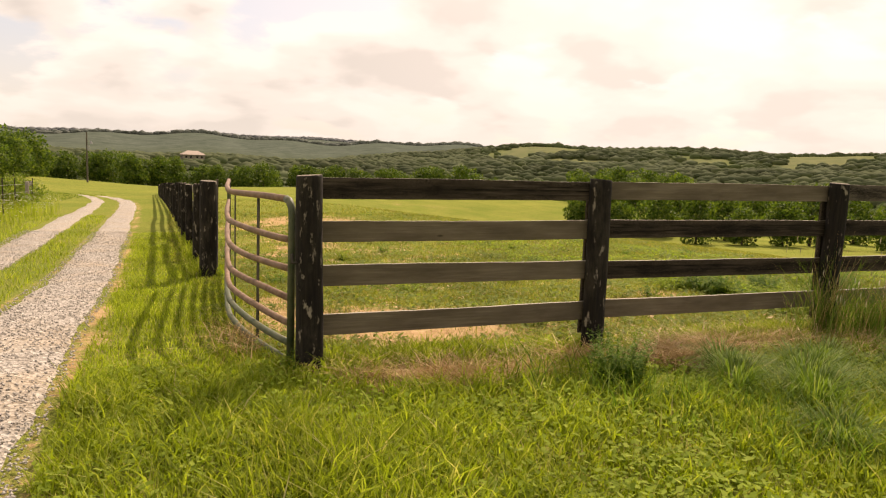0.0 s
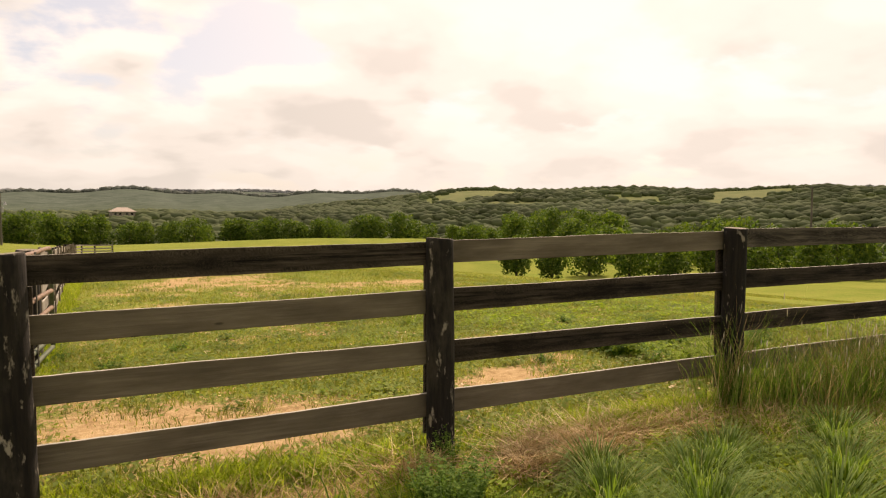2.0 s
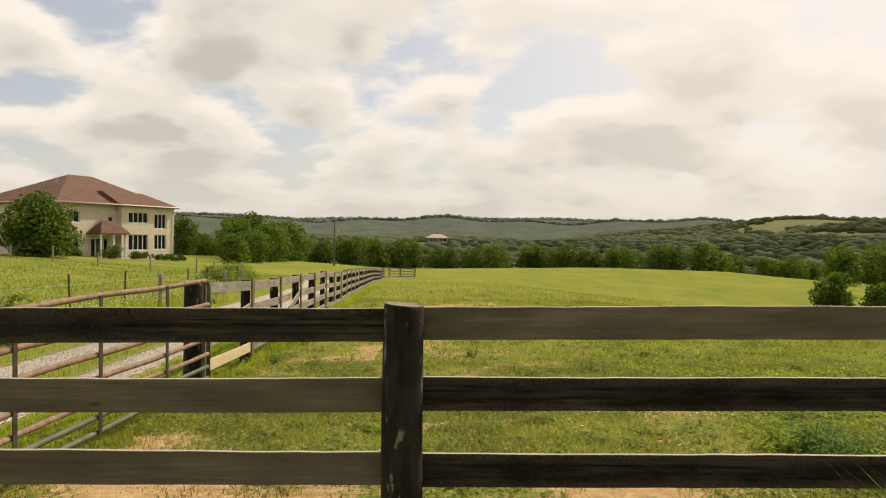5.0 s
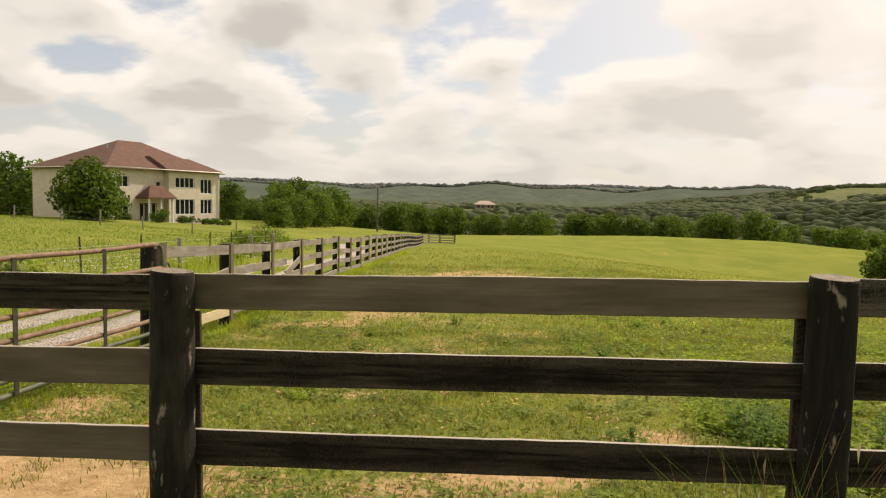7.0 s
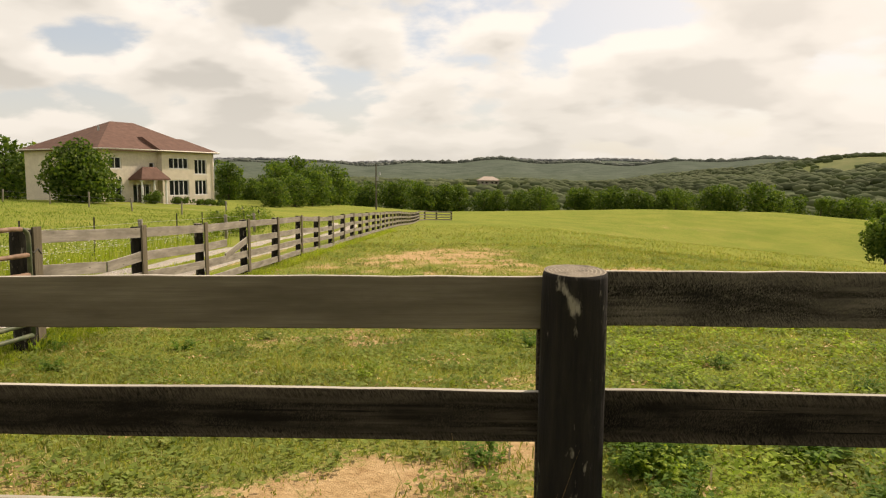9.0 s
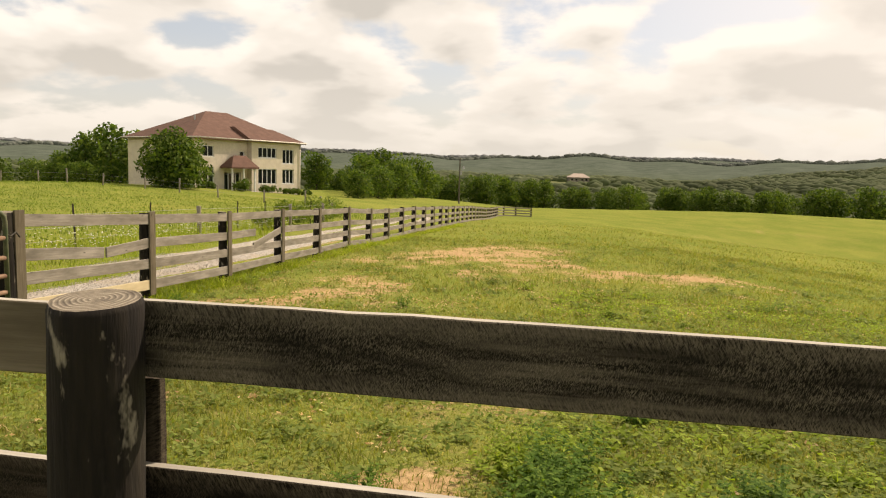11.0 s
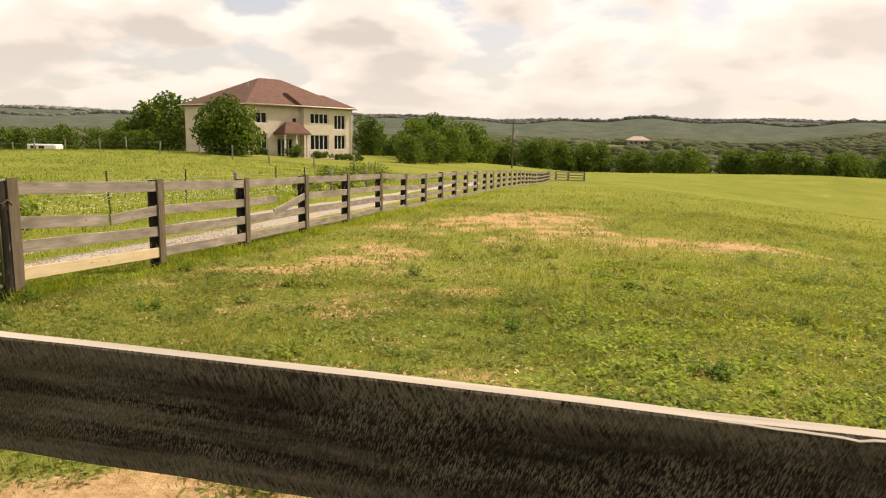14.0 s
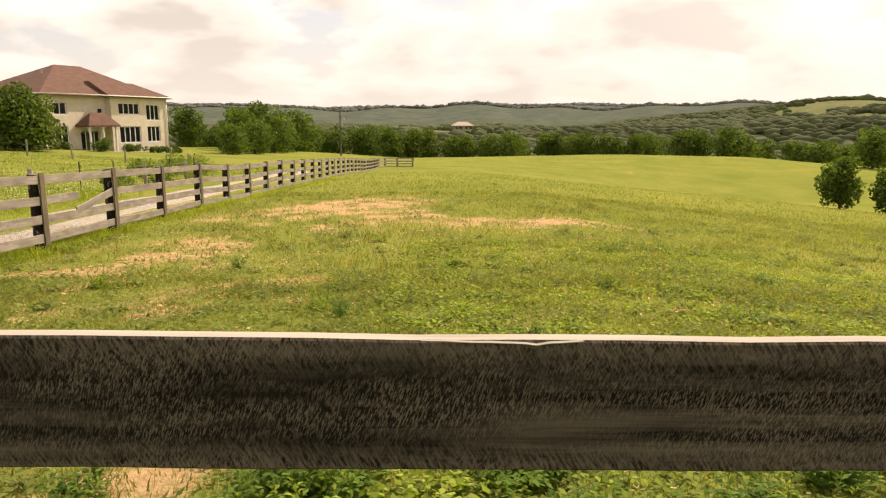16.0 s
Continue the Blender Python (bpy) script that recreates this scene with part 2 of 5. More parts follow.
M_CREAM = plain("cream_brick", (0.56, 0.49, 0.38), (0.68, 0.61, 0.48), 1.2, 0.85, 0.3, 0.01)
M_ROOF = plain("brown_shingle_roof", (0.105, 0.056, 0.040), (0.155, 0.086, 0.062), 1.6, 0.9, 0.5, 0.02)
M_PALEROOF = plain("pale_tan_roof", (0.36, 0.28, 0.22), (0.46, 0.37, 0.30), 1.6, 0.7, 0.3, 0.02)
M_TRIM = plain("pale_trim", (0.60, 0.56, 0.48), (0.72, 0.68, 0.59), 4, 0.6, 0.1, 0.002)
M_POLE = plain("grey_utility_pole_wood", (0.08, 0.068, 0.052), (0.15, 0.13, 0.10), 6, 0.9, 0.4, 0.004, 0.0, (1, 1, 0.1))
M_OLDPOST = plain("grey_split_post", (0.19, 0.165, 0.125), (0.33, 0.30, 0.23), 9, 0.9, 0.5, 0.006, 0.0, (1, 1, 0.15))
M_BARK = plain("tree_bark", (0.05, 0.038, 0.026), (0.12, 0.095, 0.065), 7, 0.95, 0.6, 0.02, 0.0, (1, 1, 0.25))
M_STONE = plain("crushed_limestone", (0.30, 0.275, 0.235), (0.43, 0.398, 0.35), 9, 0.9, 0.4, 0.006)


def glass_dark(nt, b):
    b.inputs["Base Color"].default_value = (0.012, 0.014, 0.016, 1)
    b.inputs["Roughness"].default_value = 0.06
    b.inputs["Specular IOR Level"].default_value = 0.6


M_PANE = material("dark_window_glass", glass_dark, 0.06)


def leafy(name, stops, trans=0.45, tcol=(1.25, 1.35, 0.5), rough=0.55, patch=0.0):
    """Leaves and blades: colour by piece, light passes through."""
    def build(nt, b):
        rnd = random_of(nt, True)
        col = ramp_of(nt, rnd, stops)
        big = noise_of(nt, coords(nt), 0.9 if not patch else patch, 3)
        col = mix_of(nt, 0.55, col, ramp_of(nt, big, [(0.3, 0.5), (0.7, 1.35)]), "MULTIPLY")
        nt.links.new(col, b.inputs["Base Color"])
        b.inputs["Specular IOR Level"].default_value = 0.14
        tr = nt.nodes.new("ShaderNodeBsdfTranslucent")
        nt.links.new(mix_of(nt, 1.0, col, tcol, "MULTIPLY"), tr.inputs[0])
        mx = nt.nodes.new("ShaderNodeMixShader")
        mx.inputs[0].default_value = trans
        nt.links.new(b.outputs[0], mx.inputs[1])
        nt.links.new(tr.outputs[0], mx.inputs[2])
        nt.links.new(mx.outputs[0], nt.nodes["Material Output"].inputs[0])
    return material(name, build, rough)


M_GRASS = leafy("meadow_grass", [(0.0, (0.125, 0.165, 0.016)), (0.45, (0.245, 0.305, 0.03)), (0.85, (0.35, 0.395, 0.06)), (0.965, (0.40, 0.38, 0.13)), (1.0, (0.52, 0.45, 0.23))], 0.5)
M_PASTURE = leafy("grazed_pasture_grass", [(0.0, (0.12, 0.145, 0.028)), (0.4, (0.20, 0.215, 0.046)), (0.75, (0.26, 0.245, 0.07)), (0.95, (0.35, 0.29, 0.13)), (1.0, (0.43, 0.35, 0.19))])
M_COARSE = leafy("coarse_dark_grass", [(0.0, (0.065, 0.12, 0.018)), (0.5, (0.13, 0.205, 0.034)), (0.9, (0.21, 0.28, 0.065)), (1.0, (0.34, 0.32, 0.13))], 0.45, (1.2, 1.3, 0.5), 0.75)
M_STRAW = leafy("dry_straw", [(0.0, (0.26, 0.155, 0.055)), (0.5, (0.47, 0.32, 0.13)), (1.0, (0.66, 0.50, 0.26))], 0.25, (1, 0.95, 0.8))
M_WEED = leafy("weed_leaves", [(0.0, (0.05, 0.105, 0.014)), (0.5, (0.10, 0.185, 0.026)), (1.0, (0.18, 0.27, 0.045))], 0.45, (1.25, 1.35, 0.5), 0.8)
M_BRIGHT = leafy("bright_weed_leaves", [(0.0, (0.14, 0.20, 0.018)), (0.5, (0.23, 0.31, 0.035)), (1.0, (0.34, 0.41, 0.07))], 0.45, (1.25, 1.35, 0.5), 0.85)
M_HAY = leafy("hayfield_grass", [(0.0, (0.085, 0.13, 0.02)), (0.5, (0.15, 0.205, 0.034)), (0.9, (0.21, 0.26, 0.055)), (1.0, (0.32, 0.31, 0.13))], 0.45)
M_PLANTAIN = leafy("plantain_leaves", [(0.0, (0.11, 0.155, 0.028)), (0.5, (0.17, 0.22, 0.046)), (1.0, (0.25, 0.285, 0.08))], 0.45, (1.2, 1.3, 0.6), 0.8)
M_SEED = leafy("seed_heads", [(0.0, (0.25, 0.22, 0.12)), (0.5, (0.40, 0.35, 0.22)), (1.0, (0.62, 0.58, 0.46))], 0.3, (1, 1, 0.9))
M_LEAF = leafy("tree_leaves", [(0.0, (0.034, 0.066, 0.011)), (0.5, (0.080, 0.134, 0.021)), (1.0, (0.155, 0.20, 0.037))], 0.4, (1.2, 1.3, 0.5), 0.7, 0.25)
# leaf greens lifted and greyed, so distant haze sits in the base colour
M_WOODS = leafy("haze_tinted_woodland_leaves", [(0.0, (0.165, 0.20, 0.105)), (0.5, (0.195, 0.228, 0.12)), (1.0, (0.23, 0.258, 0.14))], 0.65, (1.05, 1.1, 0.85), 0.95, 0.012)
# painted haze again, stronger: the farther the woodland, the paler and bluer its colour
M_HILLS = leafy("haze_tinted_hill_woodland", [(0.0, (0.25, 0.275, 0.235)), (1.0, (0.28, 0.30, 0.255))], 0.6, (1.0, 1.0, 1.0), 0.95, 0.006)
M_HORIZON = leafy("haze_tinted_horizon_woodland", [(0.0, (0.30, 0.315, 0.315)), (1.0, (0.33, 0.34, 0.335))], 0.55, (1.0, 1.0, 1.0), 0.9, 0.004)


def ground_mat(nt, b):
    at = nt.nodes.new("ShaderNodeAttribute")
    at.attribute_name = "cover"
    sep = nt.nodes.new("ShaderNodeSeparateColor")
    nt.links.new(at.outputs["Color"], sep.inputs[0])
    v = coords(nt)
    fine = noise_of(nt, v, 26, 6, 0.7)
    mid = noise_of(nt, v, 2.2, 5, 0.65)
    big = noise_of(nt, v, 0.07, 5, 0.6)
    green = ramp_of(nt, fine, [(0.28, (0.085, 0.112, 0.022)), (0.52, (0.172, 0.212, 0.046)), (0.75, (0.25, 0.272, 0.078))])
    green = mix_of(nt, ramp_of(nt, mid, [(0.40, 0.0), (0.70, 0.4)]), green, (0.225, 0.19, 0.07))
    green = mix_of(nt, 0.6, green, ramp_of(nt, big, [(0.3, (0.75, 0.8, 0.7)), (0.7, (1.2, 1.12, 1.0))]), "MULTIPLY")
    roll = noise_of(nt, v, 0.22, 4, 0.55)
    green = mix_of(nt, 0.7, green, ramp_of(nt, roll, [(0.32, (0.78, 0.86, 0.75)), (0.68, (1.22, 1.10, 1.15))]), "MULTIPLY")
    soil = ramp_of(nt, noise_of(nt, v, 9, 7, 0.7), [(0.28, (0.25, 0.155, 0.07)), (0.55, (0.42, 0.29, 0.15)), (0.8, (0.58, 0.43, 0.25))])
    edge = nt.nodes.new("ShaderNodeMath")
    edge.operation = "MULTIPLY_ADD"
    nt.links.new(noise_of(nt, v, 7.0, 8, 0.9), edge.inputs[0])
    edge.inputs[1].default_value = 2.2
    sub = nt.nodes.new("ShaderNodeMath")
    sub.operation = "SUBTRACT"
    nt.links.new(sep.outputs[0], sub.inputs[0])
    sub.inputs[1].default_value = 1.12
    nt.links.new(sub.outputs[0], edge.inputs[2])
    col = mix_of(nt, ramp_of(nt, edge.outputs[0], [(0.36, 0.0), (0.60, 1.0)]), green, soil)
    col = mix_of(nt, sep.outputs[1], col, ramp_of(nt, big, [(0.3, (0.11, 0.13, 0.06)), (0.7, (0.17, 0.17, 0.085))]))
    crowns = noise_of(nt, v, 0.11, 4, 0.6)
    stands = noise_of(nt, v, 0.012, 4, 0.6)
    wooded = ramp_of(nt, crowns, [(0.36, (0.06, 0.078, 0.042)), (0.64, (0.11, 0.13, 0.072))])
    wooded = mix_of(nt, 0.7, wooded, ramp_of(nt, stands, [(0.35, 0.62), (0.65, 1.15)]), "MULTIPLY")
    # haze is painted into the colour: wooded ground greys off with distance
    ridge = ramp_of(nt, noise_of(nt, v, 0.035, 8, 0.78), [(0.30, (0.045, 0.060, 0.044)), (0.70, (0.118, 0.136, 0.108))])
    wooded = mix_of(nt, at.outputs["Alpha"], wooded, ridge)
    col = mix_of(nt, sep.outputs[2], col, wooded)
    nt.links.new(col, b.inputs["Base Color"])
    b.inputs["Specular IOR Level"].default_value = 0.0
    bump_of(nt, b, fine, 0.8, 0.03)


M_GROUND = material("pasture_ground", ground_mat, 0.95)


def gravel_mat(nt, b):
    v = coords(nt)
    vo = nt.nodes.new("ShaderNodeTexVoronoi")
    vo.inputs["Scale"].default_value = 38
    nt.links.new(v, vo.inputs["Vector"])
    sp = nt.nodes.new("ShaderNodeSeparateColor")
    nt.links.new(vo.outputs["Color"], sp.inputs[0])
    col = ramp_of(nt, sp.outputs[0], [(0.0, (0.20, 0.178, 0.145)), (0.5, (0.32, 0.292, 0.248)), (1.0, (0.45, 0.42, 0.37))])
    col = mix_of(nt, ramp_of(nt, noise_of(nt, v, 1.4, 6), [(0.45, 0.0), (0.75, 0.6)]), col, (0.38, 0.29, 0.18))
    nt.links.new(col, b.inputs["Base Color"])
    bump_of(nt, b, vo.outputs["Distance"], 0.8, 0.02)


M_GRAVEL = material("limestone_gravel", gravel_mat, 0.95)


# ---------------------------------------------------------------- mesh helpers
def part(name, bm, mat, parent, label=""):
    me = bpy.data.meshes.new(name)
    bm.to_mesh(me)
    bm.free()
    for mm in (mat if isinstance(mat, (list, tuple)) else [mat]):
        me.materials.append(mm)
    ob = new(name, me)
    if parent is not None:
        ob.parent = parent
    if label:
        tagged(ob, label)
    return ob


def thing(name, place, label, category, group="", kind=""):
    e = new(name)
    e.empty_display_size = 0.2
    e.matrix_world = place
    return tagged(e, label, category, group, kind)


def tri_mesh(name, verts, faces, mat, smooth=False):
    """A mesh straight from arrays: verts (n, 3), triangles (m, 3)."""
    me = bpy.data.meshes.new(name)
    n, k = len(verts), len(faces)
    me.vertices.add(n)
    me.vertices.foreach_set("co", np.asarray(verts, dtype=np.float32).ravel())
    me.loops.add(3 * k)
    me.loops.foreach_set("vertex_index", np.asarray(faces, dtype=np.int32).ravel())
    me.polygons.add(k)
    me.polygons.foreach_set("loop_start", np.arange(0, 3 * k, 3, dtype=np.int32))
    if smooth:
        me.polygons.foreach_set("use_smooth", np.ones(k, dtype=bool))
    me.materials.append(mat)
    me.update(calc_edges=True)
    return me


def box(bm, size, at=(0, 0, 0), bevel=0.0, turn=None):
    m = Matrix.Translation(at)
    if turn is not None:
        m = m @ turn
    r = bmesh.ops.create_cube(bm, size=1.0, matrix=m @ Matrix.Diagonal((*size, 1)))
    if bevel:
        es = {e for v in r["verts"] for e in v.link_edges}
        bmesh.ops.bevel(bm, geom=list(es), offset=bevel, segments=1, affect="EDGES", clamp_overlap=True)
    return bm


def cyl(bm, a, b, r0, r1=None, seg=10):
    a, b = Vector(a), Vector(b)
    d = b - a
    m = Matrix.Translation((a + b) / 2) @ d.to_track_quat("Z", "Y").to_matrix().to_4x4()
    bmesh.ops.create_cone(bm, cap_ends=True, segments=seg, radius1=r0, radius2=r0 if r1 is None else r1, depth=d.length, matrix=m)
    return bm


def tube(bm, pts, r, seg=8):
    """A round pipe along a run of points."""
    pts = [Vector(p) for p in pts]
    rings = []
    for i, p in enumerate(pts):
        d = (pts[min(i + 1, len(pts) - 1)] - pts[max(i - 1, 0)]).normalized()
        q = d.to_track_quat("Z", "Y")
        rings.append([bm.verts.new(p + q @ Vector((r * math.cos(a), r * math.sin(a), 0))) for a in [2 * math.pi * k / seg for k in range(seg)]])
    for A, B in zip(rings, rings[1:]):
        for k in range(seg):
            f = bm.faces.new((A[k], A[(k + 1) % seg], B[(k + 1) % seg], B[k]))
            f.smooth = True
    bm.faces.new(rings[0][::-1])
    bm.faces.new(rings[-1])
    return bm


# ---------------------------------------------------------------- the lie of the land
def sm(a, b, v):
    t = np.clip((np.asarray(v, dtype=float) - a) / (b - a), 0, 1)
    return t * t * (3 - 2 * t)


LINE_Y = (-60, -10, -4, 0, 5.6, 9, 16, 23, 30, 44, 63, 90, 120, 150, 200, 300)
LINE_Z = (-1.2, -0.2, -0.09, 0.0, -0.33, -0.48, -0.66, -0.88, -1.17, -1.72, -2.75, -3.75, -4.65, -5.6, -9.0, -24)


def vnoise(x, y):
    """Soft waves that stand in for unevenness."""
    return (np.sin(x * 0.91 + 1.3 * np.sin(y * 0.37)) * np.cos(y * 0.83 + 0.9 * np.sin(x * 0.41)) + 0.5 * np.sin(2.1 * x - 1.7 * y) * np.cos(1.3 * x + 2.3 * y))


def height(x, y):
    x, y = np.asarray(x, dtype=float), np.asarray(y, dtype=float)
    z = sum(np.interp(y + o, LINE_Y, LINE_Z) for o in (-2.5, -1.25, 0, 1.25, 2.5)) / 5 + 0.045 * np.exp(-(y / 3) ** 2)
    z = z + (0.060 * np.clip(-x - 5, 0, 36) - 0.045 * np.clip(-x - 46, 0, 60)) * sm(8, 70, y)
    z = z - 0.10 * np.clip(x - 9, 0, 42) * (1 - sm(60, 135, y)) * sm(-5, 20, y + 0.3 * x)
    z = z - 0.06 * np.clip(x - 62, 0, 200) * sm(20, 90, y)
    z = z + 0.9 * np.exp(-(((x - 38) / 26) ** 2 + ((y - 128) / 24) ** 2)) - 1.3 * np.exp(-(((x - 34) / 20) ** 2 + ((y - 80) / 13) ** 2))
    z = z + 0.012 * vnoise(x * 1.9, y * 1.9) + 0.05 * vnoise(x * 0.21, y * 0.21) * sm(8, 30, np.hypot(x, y))
    # the valley and the hills beyond
    r = np.hypot(x, y)
    az = np.degrees(np.arctan2(x, np.maximum(y, 1e-6) + 0 * x))
    az = np.where(y < 0, np.sign(x) * 90, az)
    right = sm(9, 30, az)
    a600 = -4 + 7 * right
    a800 = -4 + 27 * right + 1.5 * np.sin(az * 0.5)
    a1500 = 25 + 9 * sm(-30, 0, az) + 4 * np.sin(az * 0.33 + 1) + 3 * np.sin(az * 0.9)
    a2600 = 58 + 6 * np.sin(az * 0.21) + 3 * np.sin(az * 0.7)
    zf = np.where(r < 600, -26 + (a600 + 26) * sm(330, 600, r),
         np.where(r < 800, a600 + (a800 - a600) * sm(600, 800, r),
         np.where(r < 1500, a800 + (a1500 - a800) * sm(800, 1500, r),
                  a1500 + (a2600 - a1500) * sm(1500, 2600, r))))
    return z + (zf - z) * sm(190, 330, r)


def hz(x, y):
    return float(height(x, y))


DRIVE_Y = (-14, -4, 2, 8, 16, 28, 40, 52, 64, 80, 110)
DRIVE_R = (-1.40, -1.42, -1.47, -1.62, -1.85, -2.2, -2.9, -4.6, -7.2, -12.5, -24)


def drive_x(y):
    """The right edge of the drive's right track."""
    return sum(np.interp(np.asarray(y, dtype=float) + o, DRIVE_Y, DRIVE_R) for o in (-3, 0, 3)) / 3


def bare(x, y):
    """How bare the soil lies, 0 to 1."""
    x, y = np.asarray(x, dtype=float), np.asarray(y, dtype=float)

    def spot(cx, cy, rx, ry, k=1.0):
        return k * np.exp(-(((x - cx) / rx) ** 2 + ((y - cy) / ry) ** 2))

    w = spot(1.1, 1.15, 1.7, 0.80, 1.1) + spot(4.0, 1.75, 1.0, 0.36, 0.85) + spot(3.95, 2.25, 0.5, 0.3, 0.8) + spot(1.5, 2.1, 0.6, 0.3, 0.7) + spot(3.3, 3.55, 0.35, 0.25, 0.7) + spot(2.3, 3.85, 0.5, 0.25, 0.6) + spot(4.8, 2.5, 0.4, 0.35, 0.75) + spot(0.3, 2.9, 0.9, 0.6, 0.5)
    w = w + spot(3.9, 20.5, 2.6, 4.5, 0.76) + spot(7.2, 15.3, 2.8, 1.6, 0.62) + spot(1.7, 11.6, 1.3, 1.3, 0.60) + spot(9.8, 15.2, 2.0, 1.0, 0.42) + spot(1.8, 17.5, 1.6, 3.0, 0.45)
    w = w + spot(0.2, 8.0, 1.0, 2.0, 0.38) + spot(3.2, 8.5, 2.6, 3, 0.30) + spot(0.9, -0.40, 0.9, 0.30, 1.0) + spot(3.0, -0.35, 0.75, 0.26, 0.9) + spot(1.9, -0.15, 0.5, 0.25, 0.7) + spot(-0.3, -0.9, 0.5, 0.3, 0.35)
    # thin worn places all over the grazed ground near the fences
    w = w + 0.42 * np.clip(vnoise(1.35 * x + 4, 1.15 * y), 0, 1) * sm(0.3, 1.5, y) * (1 - sm(14, 22, y)) * (1 - sm(5, 9, x)) * sm(-0.6, 0.2, x)
    w = w + spot(22, 84, 16, 2.5, 0.5) + spot(34, 98, 14, 2.5, 0.5) + spot(8, 60, 10, 2, 0.4)
    e = np.abs(x - drive_x(y))
    e2 = np.abs(x - drive_x(y) + 0.9)
    w = w + 0.6 * np.exp(-(e / 0.16) ** 2) + 0.5 * np.exp(-(e2 / 0.12) ** 2)
    return np.clip(w * (0.85 + 0.3 * vnoise(3.1 * x, 3.3 * y)), 0, 1)


def axis(lo, fine_lo, fine_hi, hi, step, grow):
    mid = list(np.arange(fine_lo, fine_hi, step))
    up, s, v = [], step, fine_hi
    while v < hi:
        up.append(v)
        s *= grow
        v += s
    up.append(hi)
    dn, s, v = [], step, fine_lo
    while v > lo:
        s *= grow
        v -= s
        dn.append(max(v, lo))
    return np.array(sorted(dn) + mid + up)


def fields(x, y):
    r, az = np.hypot(x, y), np.degrees(np.arctan2(x, np.maximum(y, 1e-6)))
    f = np.exp(-(((az - 1.0) / 4.5) ** 2 + ((r - 575) / 45) ** 2))
    f = np.maximum(f, np.exp(-(((az - 9) / 2.6) ** 2 + ((r - 640) / 40) ** 2)))
    f = np.maximum(f, 1.1 * np.exp(-(((az - 33) / 5.0) ** 2 + ((r - 650) / 42) ** 2)))
    f = np.maximum(f, np.exp(-(((az - 27) / 3.0) ** 2 + ((r - 690) / 36) ** 2)))
    f = np.maximum(f, np.exp(-(((az - 42) / 3.0) ** 2 + ((r - 690) / 36) ** 2)))
    patch = vnoise(x * 0.011 + 2.0, y * 0.016) * sm(14, 24, az) * sm(500, 560, r) * (1 - sm(800, 860, r))
    f = np.maximum(f, 1.3 * np.clip(patch - 0.25, 0, 1))
    return np.where(y > 100, f, 0)


def build_ground():
    xs = axis(-3600, -5.5, 13, 3600, 0.16, 1.055)
    ys = axis(-900, -6.5, 24, 3800, 0.16, 1.055)
    X, Y = np.meshgrid(xs, ys)
    Z = height(X, Y)
    nx, ny = len(xs), len(ys)
    V = np.stack([X.ravel(), Y.ravel(), Z.ravel()], 1)
    i = np.arange(nx * ny).reshape(ny, nx)
    a, b_, c, d = i[:-1, :-1].ravel(), i[:-1, 1:].ravel(), i[1:, 1:].ravel(), i[1:, :-1].ravel()
    F = np.concatenate([np.stack([a, b_, c], 1), np.stack([a, c, d], 1)])
    me = tri_mesh("ground", V, F, M_GROUND, True)
    col = me.color_attributes.new("cover", "FLOAT_COLOR", "POINT")
    R = np.hypot(X, Y).ravel()
    fl = np.clip(fields(X.ravel(), Y.ravel()) * 1.6 - 0.3, 0, 1)
    wooded = sm(205, 260, R) * (1 - fl)
    # the alpha channel carries the painted haze, growing from 700 m to 1150 m
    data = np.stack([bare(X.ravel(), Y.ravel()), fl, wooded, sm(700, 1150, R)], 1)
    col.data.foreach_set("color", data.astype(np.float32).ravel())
    return tagged(new("ground", me), "rolling green pasture ground with worn patches of bare soil", "ground", kind="structure")


build_ground()


def build_track(name, inner, outer, label):
    """One wheel track of the drive as a low crowned bed of gravel with ragged edges."""
    rng = np.random.RandomState(5 if inner else 9)
    ys = np.concatenate([np.arange(-12, 30, 0.2), np.arange(30, 58, 0.8)])
    wl, wr = 0.0, 0.0
    k = 7
    V = []
    for y in ys:
        e = float(drive_x(y))
        wl, wr = 0.8 * wl + rng.uniform(-0.025, 0.025), 0.8 * wr + rng.uniform(-0.025, 0.025)
        jl, jr = wl, wr
        xr, xl = e - inner + jr, e - outer + jl
        for q in range(k):
            u = q / (k - 1)
            x = xl + (xr - xl) * u
            V.append((x, y, hz(x, y) + 0.004 + 0.016 * math.sin(math.pi * u) + (-0.03 if q in (0, k - 1) else 0) + rng.uniform(-0.004, 0.004)))
    n = len(ys)
    F = []
    for r in range(n - 1):
        for q in range(k - 1):
            a = r * k + q
            F += [(a, a + 1, a + k + 1), (a, a + k + 1, a + k)]
    me = tri_mesh(name, np.array(V), np.array(F), M_GRAVEL, True)
    return tagged(new(name, me), label, "gravel drive", kind="structure")


build_track("road_track_1", 0.0, 0.92, "pale limestone gravel wheel track with dusty ragged edges")
build_track("road_track_2", 1.50, 2.35, "pale limestone gravel wheel track beside a grass strip")


